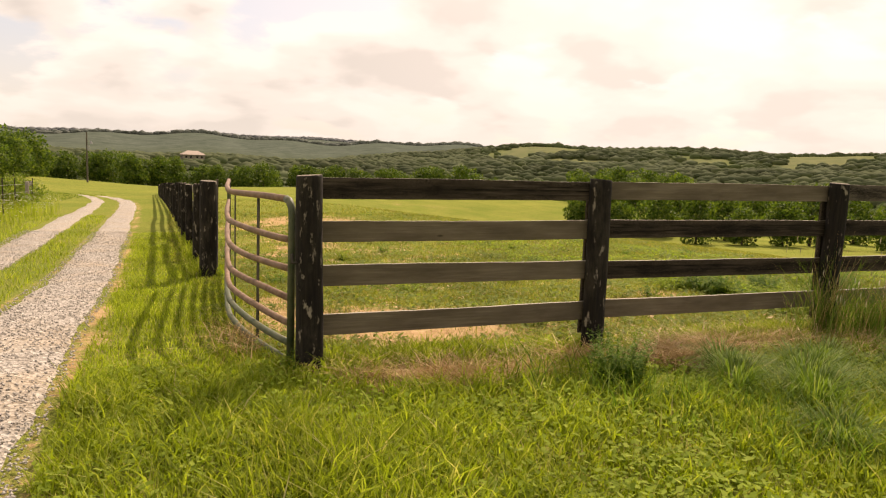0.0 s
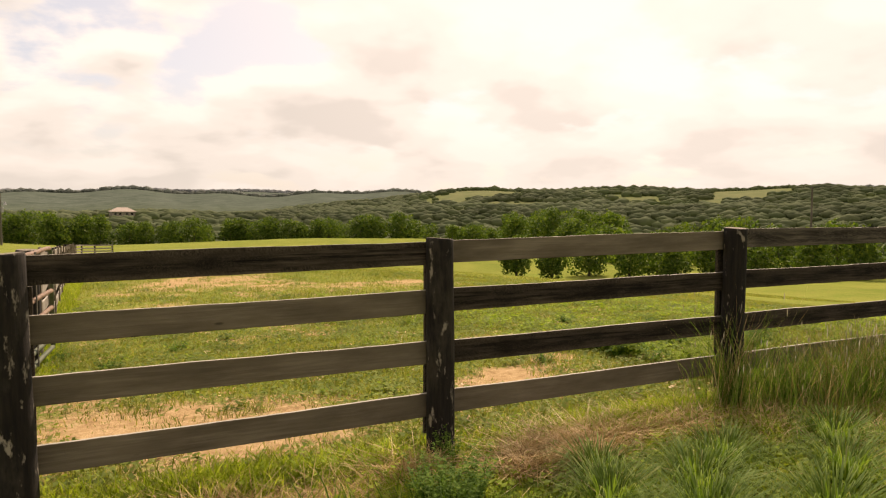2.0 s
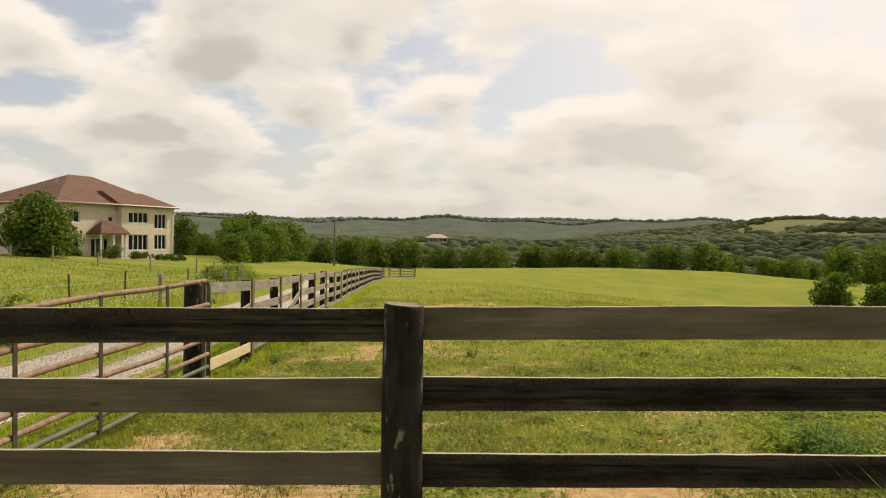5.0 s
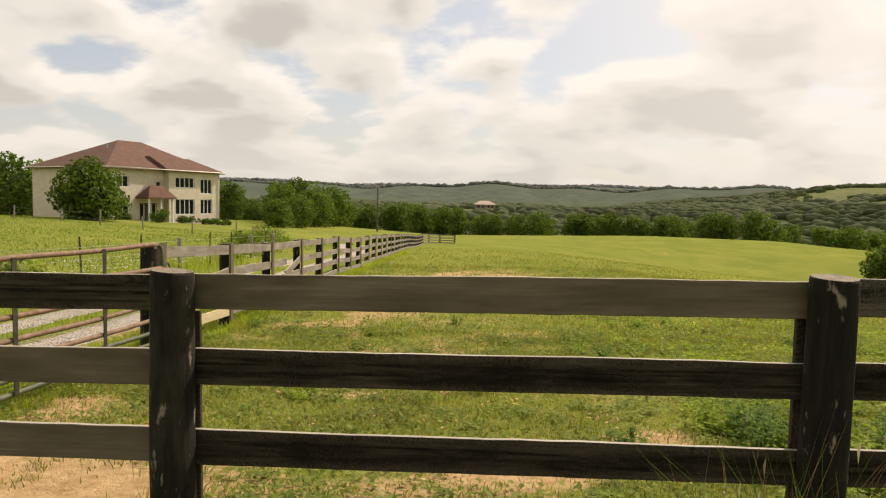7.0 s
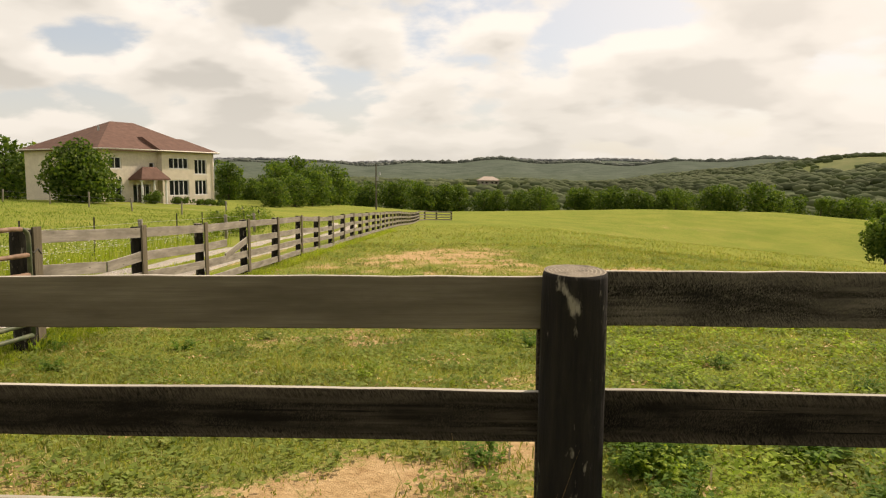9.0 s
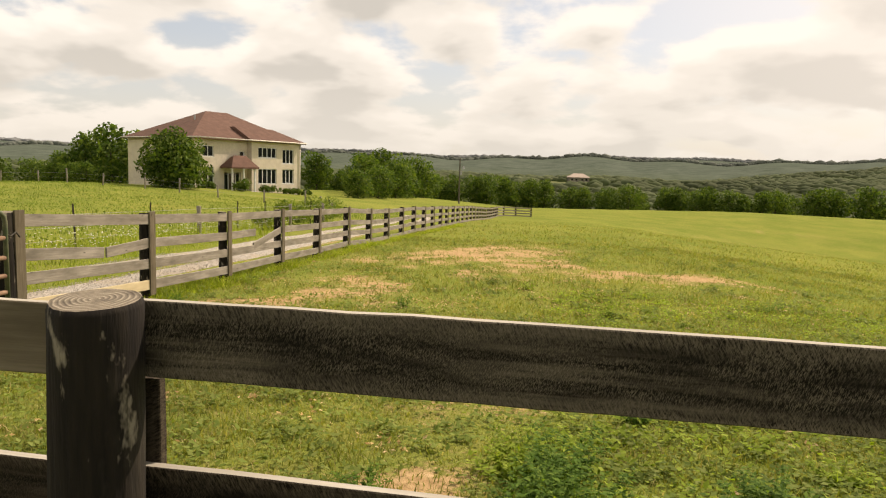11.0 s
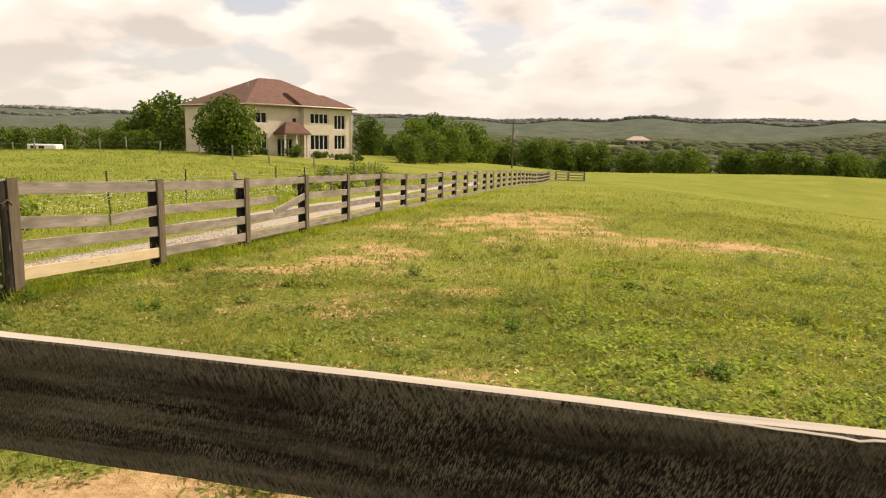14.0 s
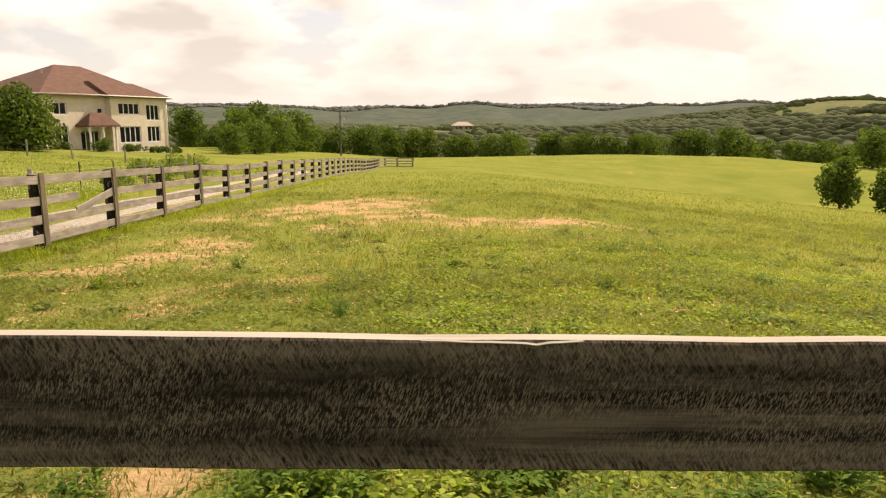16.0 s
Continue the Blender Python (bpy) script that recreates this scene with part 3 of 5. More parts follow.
def build_pebbles():
    rng = np.random.RandomState(3)
    V, F = [], []
    base = np.array([(1, 0, 0), (-0.5, 0.86, 0), (-0.5, -0.86, 0), (0.1, 0.1, 0.8), (0, 0, -0.7)], dtype=float)
    tri = [(0, 1, 3), (1, 2, 3), (2, 0, 3), (1, 0, 4), (2, 1, 4), (0, 2, 4)]
    for _ in range(13000):
        y = -1.5 + 16 * rng.rand() ** 1.6
        off = rng.choice((0.0, 1.5))
        x = float(drive_x(y)) - off - rng.uniform(0.02, 0.90)
        s = rng.uniform(0.005, 0.014)
        a = rng.uniform(0, 6.28)
        p = base * s * rng.uniform(0.7, 1.3, (5, 3))
        p = np.stack([p[:, 0] * math.cos(a) - p[:, 1] * math.sin(a), p[:, 0] * math.sin(a) + p[:, 1] * math.cos(a), p[:, 2]], 1)
        o = len(V) * 5
        V.append(p + (x, y, hz(x, y) + 0.022))
        F += [(o + i, o + j, o + l) for i, j, l in tri]
    me = tri_mesh("gravel_stones", np.concatenate(V), np.array(F), M_STONE)
    tagged(new("gravel_stones", me), "loose crushed limestone chips scattered on the drive", "gravel", kind="stuff")


build_pebbles()


# ---------------------------------------------------------------- fences
def plank(length, h=0.145, th=0.024, seed=0, rough=1.0, split=None):
    """A plank from x = 0 to length, standing on edge with its top at z = 0, slightly waved and worn."""
    rng = random.Random(seed)
    bm = bmesh.new()
    n = max(6, int(length / 0.11))
    c = 0.0025
    rings = []
    ph = rng.uniform(0, 6)
    for i in range(n + 1):
        x = length * i / n
        wt = rough * (0.0022 * math.sin(x * 3.1 + ph) + rng.uniform(-0.0014, 0.0014))
        wb = rough * (0.0022 * math.sin(x * 1.3 + ph * 2) + rng.uniform(-0.0012, 0.0012))
        wy = rough * 0.003 * math.sin(x * 1.7 + ph)
        y0, y1 = -th / 2 + wy, th / 2 + wy
        prof = [(y0 + c, wt), (y1 - c, wt), (y1, wt - c), (y1, -h + wb + c), (y1 - c, -h + wb), (y0 + c, -h + wb), (y0, -h + wb + c), (y0, wt - c)]
        rings.append([bm.verts.new((x, py, pz)) for py, pz in prof])
    for A, B in zip(rings, rings[1:]):
        for k in range(8):
            f = bm.faces.new((A[k], A[(k + 1) % 8], B[(k + 1) % 8], B[k]))
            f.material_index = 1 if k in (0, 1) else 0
    bm.faces.new(rings[0])
    bm.faces.new(rings[-1][::-1])
    bmesh.ops.recalc_face_normals(bm, faces=bm.faces[:])
    return bm


def post_mesh(height_, r, seed, seg=20):
    """A round post from z = -0.3 to the given height: tapered, lumpy, with a worn rim."""
    rng = random.Random(seed)
    bm = bmesh.new()
    rings = []
    zs = [-0.3, 0.0, 0.15, 0.3, 0.45, 0.6, 0.75, 0.9, 1.02, 1.14, height_ - 0.06, height_ - 0.012, height_]
    ph = [rng.uniform(0, 6) for _ in range(5)]
    for z in zs:
        rr = r * (1.05 - 0.06 * max(z, 0) / height_)
        if z == height_:
            rr *= 0.955
        ring = []
        for k in range(seg):
            a = 2 * math.pi * k / seg
            q = rr * (1 + 0.035 * math.sin(2 * a + ph[0] + z) + 0.02 * math.sin(5 * a + ph[1] + 2 * z) + 0.022 * math.sin(6 * z + 3 * a + ph[2]) + rng.uniform(-0.008, 0.008))
            ring.append(bm.verts.new((q * math.cos(a), q * math.sin(a), z + (0.006 * math.sin(a + ph[3]) if z > height_ - 0.02 else 0))))
        rings.append(ring)
    for A, B in zip(rings, rings[1:]):
        for k in range(seg):
            f = bm.faces.new((A[k], A[(k + 1) % seg], B[(k + 1) % seg], B[k]))
            f.smooth = True
    top = bm.faces.new(rings[-1])
    r2 = bmesh.ops.inset_region(bm, faces=[top], thickness=r * 0.35, depth=-0.002)
    for f in [top] + r2["faces"]:
        f.material_index = 1
    return bm


def put_plank(name, parent, a, b, mats, seed, h=0.145, th=0.024, label="", rough=1.0):
    """A plank whose top edge runs from a to b."""
    a, b = Vector(a), Vector(b)
    d = b - a
    ob = part(name, plank(d.length, h, th, seed, rough), mats, parent, label)
    x = d.normalized()
    y = Vector((0, 0, 1)).cross(x).normalized()
    ob.matrix_local = Matrix.Translation(a) @ Matrix((x, y, x.cross(y))).transposed().to_4x4()
    return ob


NEAR_POSTS = [(0.0, 0.0, 1.298), (2.252, 0.03, 1.332), (4.762, 0.03, 1.370), (7.18, 0.03, 1.375), (9.65, 0.03, 1.375), (12.05, 0.03, 1.37), (14.5, 0.02, 1.36)]
# board tops at the left and right post of each bay
BAYS = [((1.283, 1.310), (0.985, 1.009), (0.686, 0.688), (0.338, 0.361)),
        ((1.316, 1.346), (1.014, 1.026), (0.684, 0.683), (0.366, 0.372)),
        ((1.360, 1.360), (1.030, 1.035), (0.690, 0.690), (0.372, 0.376)),
        ((1.358, 1.356), (1.035, 1.030), (0.690, 0.690), (0.375, 0.370)),
        ((1.356, 1.350), (1.030, 1.025), (0.690, 0.685), (0.370, 0.365)),
        ((1.350, 1.340), (1.025, 1.015), (0.685, 0.680), (0.365, 0.360))]
LOOKS = ["BGGG", "GBBG", "SBBG", "BGBG", "GBGB", "BGBG"]
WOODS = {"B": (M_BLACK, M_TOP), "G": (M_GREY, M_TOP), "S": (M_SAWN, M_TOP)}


def build_near_fence():
    fence = thing("plank_fence", pose(0, 0, 0), "four-board black and grey weathered wooden paddock fence on round posts", "fence")
    for i, (x, y, top) in enumerate(NEAR_POSTS):
        g = hz(x, y)
        p = part("post", post_mesh(top - g, 0.083 if i else 0.088, 40 + i), (M_POST, M_POSTEND), fence)
        p.matrix_local = pose(x, y, g, random.Random(i).uniform(-0.6, 0.6), -1.1 if i == 0 else random.Random(i + 9).uniform(-0.6, 0.6), 35 * i)
        bt = put_plank("batten", fence, (x + 0.004, y + 0.132, g + 0.10), (x + 0.006, y + 0.132, top - 0.19), (M_BLACK, M_BLACK), 300 + i, 0.15, 0.024)
        bt.matrix_local = Matrix.Translation((x - 0.073, 0.127, g + 0.12)) @ Matrix(((0, 0, -1), (0, 1, 0), (1, 0, 0))).to_4x4()
        if i == 0:
            cyl_b = bmesh.new()
            tube(cyl_b, [(-0.09, -0.02, 0.72), (-0.13, -0.01, 0.72), (-0.13, -0.01, 0.78)], 0.012, 6)
            part("hinge_pin", cyl_b, M_STEEL, fence)
    for i, bay in enumerate(BAYS):
        x0, x1 = NEAR_POSTS[i][0] + 0.006, NEAR_POSTS[i + 1][0] - 0.006
        if i == 0:
            x0 = 0.02
        for k, (za, zb) in enumerate(bay):
            put_plank("plank", fence, (x0, 0.102, za), (x1, 0.102, zb), WOODS[LOOKS[i][k]], 10 * i + k, 0.145)
    # a sliver split from the top edge of the board in the third bay
    bm = bmesh.new()
    rng = random.Random(4)
    prof = []
    for k in range(15):
        u = k / 14
        prof.append((6.265 + 0.165 * u, 1.3590 - 0.0032 * math.sin(math.pi * u ** 1.4) - (0.002 if k == 10 else 0) + rng.uniform(-0.0005, 0.0005)))
    lo = [bm.verts.new((x, 0.0896, z - 0.0004)) for x, z in prof]
    hi = [bm.verts.new((x, 0.0893, z + 0.0004)) for x, z in prof]
    bk = [bm.verts.new((x, 0.0920, z + 0.0015)) for x, z in prof]
    for k in range(14):
        bm.faces.new((lo[k], lo[k + 1], hi[k + 1], hi[k]))
        bm.faces.new((hi[k], hi[k + 1], bk[k + 1], bk[k]))
        bm.faces.new((bk[k], bk[k + 1], lo[k + 1], lo[k]))
    part("splinter", bm, M_TOP, fence, "pale split sliver of bare wood")
    return fence


build_near_fence()

SIDE_X = -0.30
SIDE_Y = [5.48, 8.15, 10.67, 13.25, 15.77, 18.42] + [18.42 + 2.57 * k for k in range(1, 25)]
SIDE = [(-0.30 - 0.026 * (y - 5.6), y) for y in SIDE_Y]
SIDE += [(-1.7, 82.4), (-0.4, 84.6), (1.4, 86.2)]
SIDE_OFF = (0.0, 0.345, 0.655, 0.965)


def side_top(i):
    x, y = SIDE[i]
    first = (1.040, 0.885, 0.764, 0.682, 0.578, 0.490)
    return first[i] if i < len(first) else hz(x, y) + 1.15 - 0.012 * (i % 3)


def build_side_fence():
    fence = thing("drive_fence", pose(SIDE_X, SIDE[0][1], hz(*SIDE[0])), "weathered grey four-board fence beside the gravel drive with broken rails", "fence")
    inv = fence.matrix_world.inverted()
    rng = random.Random(12)
    for i, (x, y) in enumerate(SIDE):
        top, g = side_top(i), hz(x, y)
        lean = 0.0 if i == 0 else rng.uniform(-1.6, 1.6)
        p = part("post", post_mesh(top - g, 0.115 if i == 0 else 0.075, 80 + i, 12), (M_POST, M_POSTEND), fence)
        p.matrix_local = inv @ pose(x - (0.10 if i == 0 else 0.102), y, g, lean, rng.uniform(-0.8, 0.8), 20 * i)
        bt = part("batten", plank(top - g - 0.10, 0.14, 0.024, 500 + i), (M_GREY, M_GREY), fence)
        bt.matrix_local = inv @ pose(0, 0, 0) @ Matrix.Translation((x + 0.014, y + (0.02 if i else 0.10) + 0.07, g + 0.12)) @ Matrix(((0, 1, 0), (0, 0, 1), (1, 0, 0))).to_4x4()
    for i in range(len(SIDE) - 1):
        (xa, ya), (xb, yb) = SIDE[i], SIDE[i + 1]
        ta, tb = side_top(i) - 0.02, side_top(i + 1) - 0.02
        for k, o in enumerate(SIDE_OFF):
            a, b = Vector((xa - 0.013, ya + 0.01, ta - o)), Vector((xb - 0.013, yb - 0.01, tb - o))
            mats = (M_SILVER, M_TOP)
            if i == 0 and k == 3:
                mats = (M_NEWWOOD, M_NEWWOOD)
            seed = 700 + 5 * i + k

            def rail(p, q):
                put_plank("plank", fence, inv @ p, inv @ q, mats, seed, 0.14, 0.025)
            if i == 0 and k == 1:
                mid = a.lerp(b, 0.60)
                rail(a - Vector((0, 0, 0.03)), mid - Vector((0, 0, 0.085)))
                rail(a.lerp(b, 0.62) - Vector((0.01, 0, 0.09)), b)
            elif i == 2 and k == 1:
                rail(a, a.lerp(b, 0.46) + Vector((0, 0, 0.01)))
                rail(a.lerp(b, 0.42) - Vector((0, 0, 0.26)), b + Vector((0, 0, 0.0)))
            else:
                rail(a, b)
    return fence


build_side_fence()


# ---------------------------------------------------------------- the pipe gate
def build_gate():
    # the near half is bent out towards the drive
    run = [Vector(p) for p in ((-0.105, 0.16, 1.125), (-0.20, 0.55, 1.118), (-0.30, 1.05, 1.108), (-0.365, 1.50, 1.10), (-0.385, 1.85, 1.095), (-0.375, 2.25, 1.09), (-0.33, 3.0, 1.083), (-0.27, 3.8, 1.075), (-0.15, 5.24, 1.065))]
    gate = thing("pipe_gate", Matrix.Translation((run[0].x, run[0].y, 0.02)), "closed bent rusty pipe farm gate with flaking green end frame", "gate")
    inv = gate.matrix_world.inverted()
    ends = [0.0]
    for p, q in zip(run, run[1:]):
        ends.append(ends[-1] + (q - p).length)
    L = ends[-1]
    hgt = 1.12

    def at(s, dz):
        """The place s metres along the gate and dz below its top rail."""
        s = min(max(s, -0.2), L + 0.2)
        k = max(0, min(len(run) - 2, sum(e <= s for e in ends) - 1))
        return inv @ (run[k].lerp(run[k + 1], (s - ends[k]) / (ends[k + 1] - ends[k])) + Vector((0, 0, dz)))

    bm = bmesh.new()
    pts = [at(0, -hgt), at(0, -0.10), at(0.012, -0.05), at(0.05, -0.012), at(0.10, 0)]
    tube(bm, pts, 0.027)
    part("end_frame", bm, M_GATEGREEN, gate, "flaking green painted end upright")
    bm = bmesh.new()
    tube(bm, [at(L - 0.10, 0), at(L - 0.05, -0.012), at(L - 0.012, -0.05), at(L, -0.10), at(L, -hgt)], 0.024)
    part("end_frame", bm, M_GATEGREEN, gate)
    for dz in (0, -0.27, -0.48, -0.68, -0.85, -0.99, -1.12):
        bm = bmesh.new()
        wav = [at(0.02 + (L - 0.04) * k / 24, dz + 0.006 * math.sin(k * 0.6 + dz * 9)) for k in range(25)]
        if dz == 0:
            wav[0], wav[-1] = at(0.10, 0), at(L - 0.10, 0)
        tube(bm, wav, 0.025)
        part("rail", bm, M_RUST if dz > -0.9 else M_GATEGREEN, gate)
    for s in (0.78, 1.62, 2.75, 3.98):
        bm = bmesh.new()
        mid = at(s, -hgt / 2)
        d = at(s + 0.1, 0) - at(s - 0.1, 0)
        box(bm, (0.006, 0.055, hgt + 0.02), mid + Vector((0.032, 0, 0)), 0.0, Matrix.Rotation(math.atan2(d.y, d.x) - math.pi / 2, 4, "Z"))
        part("brace", bm, M_STEEL, gate)
    bm = bmesh.new()
    tube(bm, [at(L, -0.24), at(L + 0.07, -0.26), at(L + 0.13, -0.22), at(L + 0.18, -0.28)], 0.009, 6)
    part("chain", bm, M_STEEL, gate, "short dark latch chain")


build_gate()


# ---------------------------------------------------------------- wire fence on the far side of the drive
def build_wire_fence():
    fence = thing("wire_fence", pose(-6, 10, hz(-6, 10)), "old wire fence on grey wooden and thin steel posts", "fence")
    inv = fence.matrix_world.inverted()
    rng = random.Random(6)
    line = [(-6.0, 10.0), (-6.0, 13.8), (-6.1, 17.0), (-6.1, 19.7), (-6.2, 22.6), (-6.3, 25.2), (-6.4, 28.0), (-6.8, 31.5), (-7.4, 35), (-8.4, 39), (-10.0, 44), (-12.4, 50), (-15.2, 56)]
    tops = []
    for i, (x, y) in enumerate(line):
        g = hz(x, y)
        woody = i in (0, 3, 6, 8, 10, 12)
        t = 1.28 if i == 0 else (1.05 if woody else 1.2)
        bm = bmesh.new()
        if woody:
            tube(bm, [(0, 0, -0.2), (0.01, 0, t * 0.5), (0.0, 0.01, t)], 0.11 if i == 0 else 0.075, 9)
            p = part("post", bm, M_OLDPOST, fence)
        else:
            box(bm, (0.04, 0.012, t + 0.2), (0, 0, t / 2 - 0.1))
            box(bm, (0.012, 0.04, t + 0.2), (0, 0.014, t / 2 - 0.1))
            p = part("steel_post", bm, M_STEEL, fence)
        p.matrix_local = inv @ pose(x, y, g, rng.uniform(-2, 2), rng.uniform(-2, 2), rng.uniform(0, 90))
        tops.append(Vector((x + 0.03, y, g)))
    for z in (0.35, 0.65, 0.95):
        bm = bmesh.new()
        tube(bm, [inv @ (p + Vector((0, 0, z))) for p in tops], 0.004, 4)
        part("wire", bm, M_GALV, fence)
    # the yard's fence in front of the house
    yard = thing("yard_fence", pose(-12, 52, hz(-12, 52)), "sparse pale wooden fence posts along the yard edge", "fence")
    inv = yard.matrix_world.inverted()
    ends = []
    for i in range(13):
        x, y = -17 - 4.3 * i, 57 + 0.55 * i + 0.5 * math.sin(i * 2.0)
        bm = bmesh.new()
        t = 1.15 + 0.25 * ((i * 7) % 3 == 0)
        tube(bm, [(0, 0, -0.2), (0.015, 0, t * 0.5), (0, 0, t)], 0.075, 8)
        p = part("post", bm, M_OLDPOST, yard)
        p.matrix_local = inv @ pose(x, y, hz(x, y), rng.uniform(-3, 3), rng.uniform(-3, 3), 0)
        ends.append(Vector((x, y, hz(x, y))))
    for z in (0.5, 0.95):
        bm = bmesh.new()
        tube(bm, [inv @ (p + Vector((0, 0.05, z))) for p in ends], 0.005, 4)
        part("wire", bm, M_GALV, yard)


build_wire_fence()


# ---------------------------------------------------------------- poles
def build_pole(x, y, tall, lamp, label):
    g = hz(x, y)
    pole = thing("utility_pole", pose(x, y, g), label, "utility pole")
    bm = bmesh.new()
    cyl(bm, (0, 0, -0.5), (0, 0, tall), 0.17, 0.11, 12)
    part("pole", bm, M_POLE, pole)
    if lamp:
        bm = bmesh.new()
        tube(bm, [(0, 0, tall - 1.7), (0.35, -0.1, tall - 1.5), (0.65, -0.2, tall - 1.55)], 0.035, 6)
        part("lamp_arm", bm, M_GALV, pole)
        bm = bmesh.new()
        cyl(bm, (0.68, -0.2, tall - 2.0), (0.68, -0.2, tall - 1.5), 0.24, 0.15, 12)
        part("lamp_head", bm, M_GALV, pole, "pale yard light head")
        bm = bmesh.new()
        cyl(bm, (0.25, -0.1, tall - 3.2), (0.25, -0.1, tall - 2.3), 0.22, 0.22, 12)
        part("transformer", bm, M_GALV, pole)


build_pole(-14.6, 130.0, 8.6, True, "tall grey wooden utility pole with a yard light")
build_pole(88.0, 60.0, 12.4, False, "bare grey wooden utility pole behind trees")


# ---------------------------------------------------------------- the house
def hip_roof(bm, x0, x1, y0, y1, z, rise, lip=0.18, ridge=None):
    """A hipped roof over a rectangle, with a fascia of its own thickness."""
    w, d = x1 - x0, y1 - y0
    run = min(w, d) / 2
    if w >= d:
        ra, rb = (x0 + run, (y0 + y1) / 2), (x1 - run, (y0 + y1) / 2)
    else:
        ra, rb = ((x0 + x1) / 2, y0 + run), ((x0 + x1) / 2, y1 - run)
    if ridge:
        ra, rb = (ridge[0], (y0 + y1) / 2), (ridge[1], (y0 + y1) / 2)
    lo = [bm.verts.new((x, y, z - lip)) for x, y in ((x0, y0), (x1, y0), (x1, y1), (x0, y1))]
    ev = [bm.verts.new((x, y, z)) for x, y in ((x0, y0), (x1, y0), (x1, y1), (x0, y1))]
    A, B = bm.verts.new((*ra, z + rise)), bm.verts.new((*rb, z + rise + 1e-4))
    for k in range(4):
        bm.faces.new((lo[k], lo[(k + 1) % 4], ev[(k + 1) % 4], ev[k]))
    bm.faces.new(lo[::-1])
    if w >= d:
        fs = ((0, 1, B, A), (1, 2, B), (2, 3, A, B), (3, 0, A))
    else:
        fs = ((0, 1, A), (1, 2, B, A), (2, 3, B), (3, 0, A, B))
    for f in fs:
        bm.faces.new([ev[v] if isinstance(v, int) else v for v in f])
    return bm


def window_unit(parent, x, y, z, w, h, lights):
    """A window let into a wall that faces -y: frame, mullions, sill and a pane for each light."""
    t = 0.09
    bm = bmesh.new()
    rings = []
    for yy, a, c in ((-0.06, w / 2, h / 2), (-0.06, w / 2 - t, h / 2 - t), (0.06, w / 2 - t, h / 2 - t), (0.06, w / 2, h / 2)):
        rings.append([bm.verts.new((x + sx * a, y + yy, z + h / 2 + sz * c)) for sx, sz in ((-1, -1), (1, -1), (1, 1), (-1, 1))])
    for A, B in zip(rings, rings[1:] + rings[:1]):
        for k in range(4):
            bm.faces.new((A[k], A[(k + 1) % 4], B[(k + 1) % 4], B[k]))
    bmesh.ops.recalc_face_normals(bm, faces=bm.faces[:])
    win = part("window", bm, M_WHITE, parent, "white framed window")
    for k in range(1, lights):
        bm = bmesh.new()
        box(bm, (t, 0.11, h - 2 * t - 0.004), (x - w / 2 + t / 2 + (w - t) * k / lights, y, z + h / 2))
        part("mullion", bm, M_WHITE, win)
    for k in range(lights):
        bm = bmesh.new()
        pw = (w - t) / lights - t
        box(bm, (pw + 0.02, 0.02, h - 2 * t), (x - w / 2 + t / 2 + (w - t) * (k + 0.5) / lights, y + 0.03, z + h / 2))
        part("pane", bm, M_PANE, win)
    bm = bmesh.new()
    box(bm, (w + 0.3, 0.22, 0.14), (x, y - 0.06, z - 0.07), 0.01)
    part("sill", bm, M_TRIM, win)


def wall_with_holes(bm, x0, x1, z0, z1, y, th, holes):
    """A wall facing -y made of blocks left around rectangular holes (cx, z, w, h)."""
    xs = sorted({x0, x1, *[c - w / 2 for c, _, w, _ in holes], *[c + w / 2 for c, _, w, _ in holes]})
    for a, b in zip(xs, xs[1:]):
        mid = (a + b) / 2
        spans = sorted((z, z + h) for c, z, w, h in holes if abs(mid - c) < w / 2)
        lo = z0
        for s, e in spans + [(z1, z1)]:
            if s - lo > 1e-3:
                box(bm, (b - a, th, s - lo), (mid, y + th / 2, (s + lo) / 2))
            lo = e
    return bm


HOUSE = (-38.95, 77.9, -1.75)


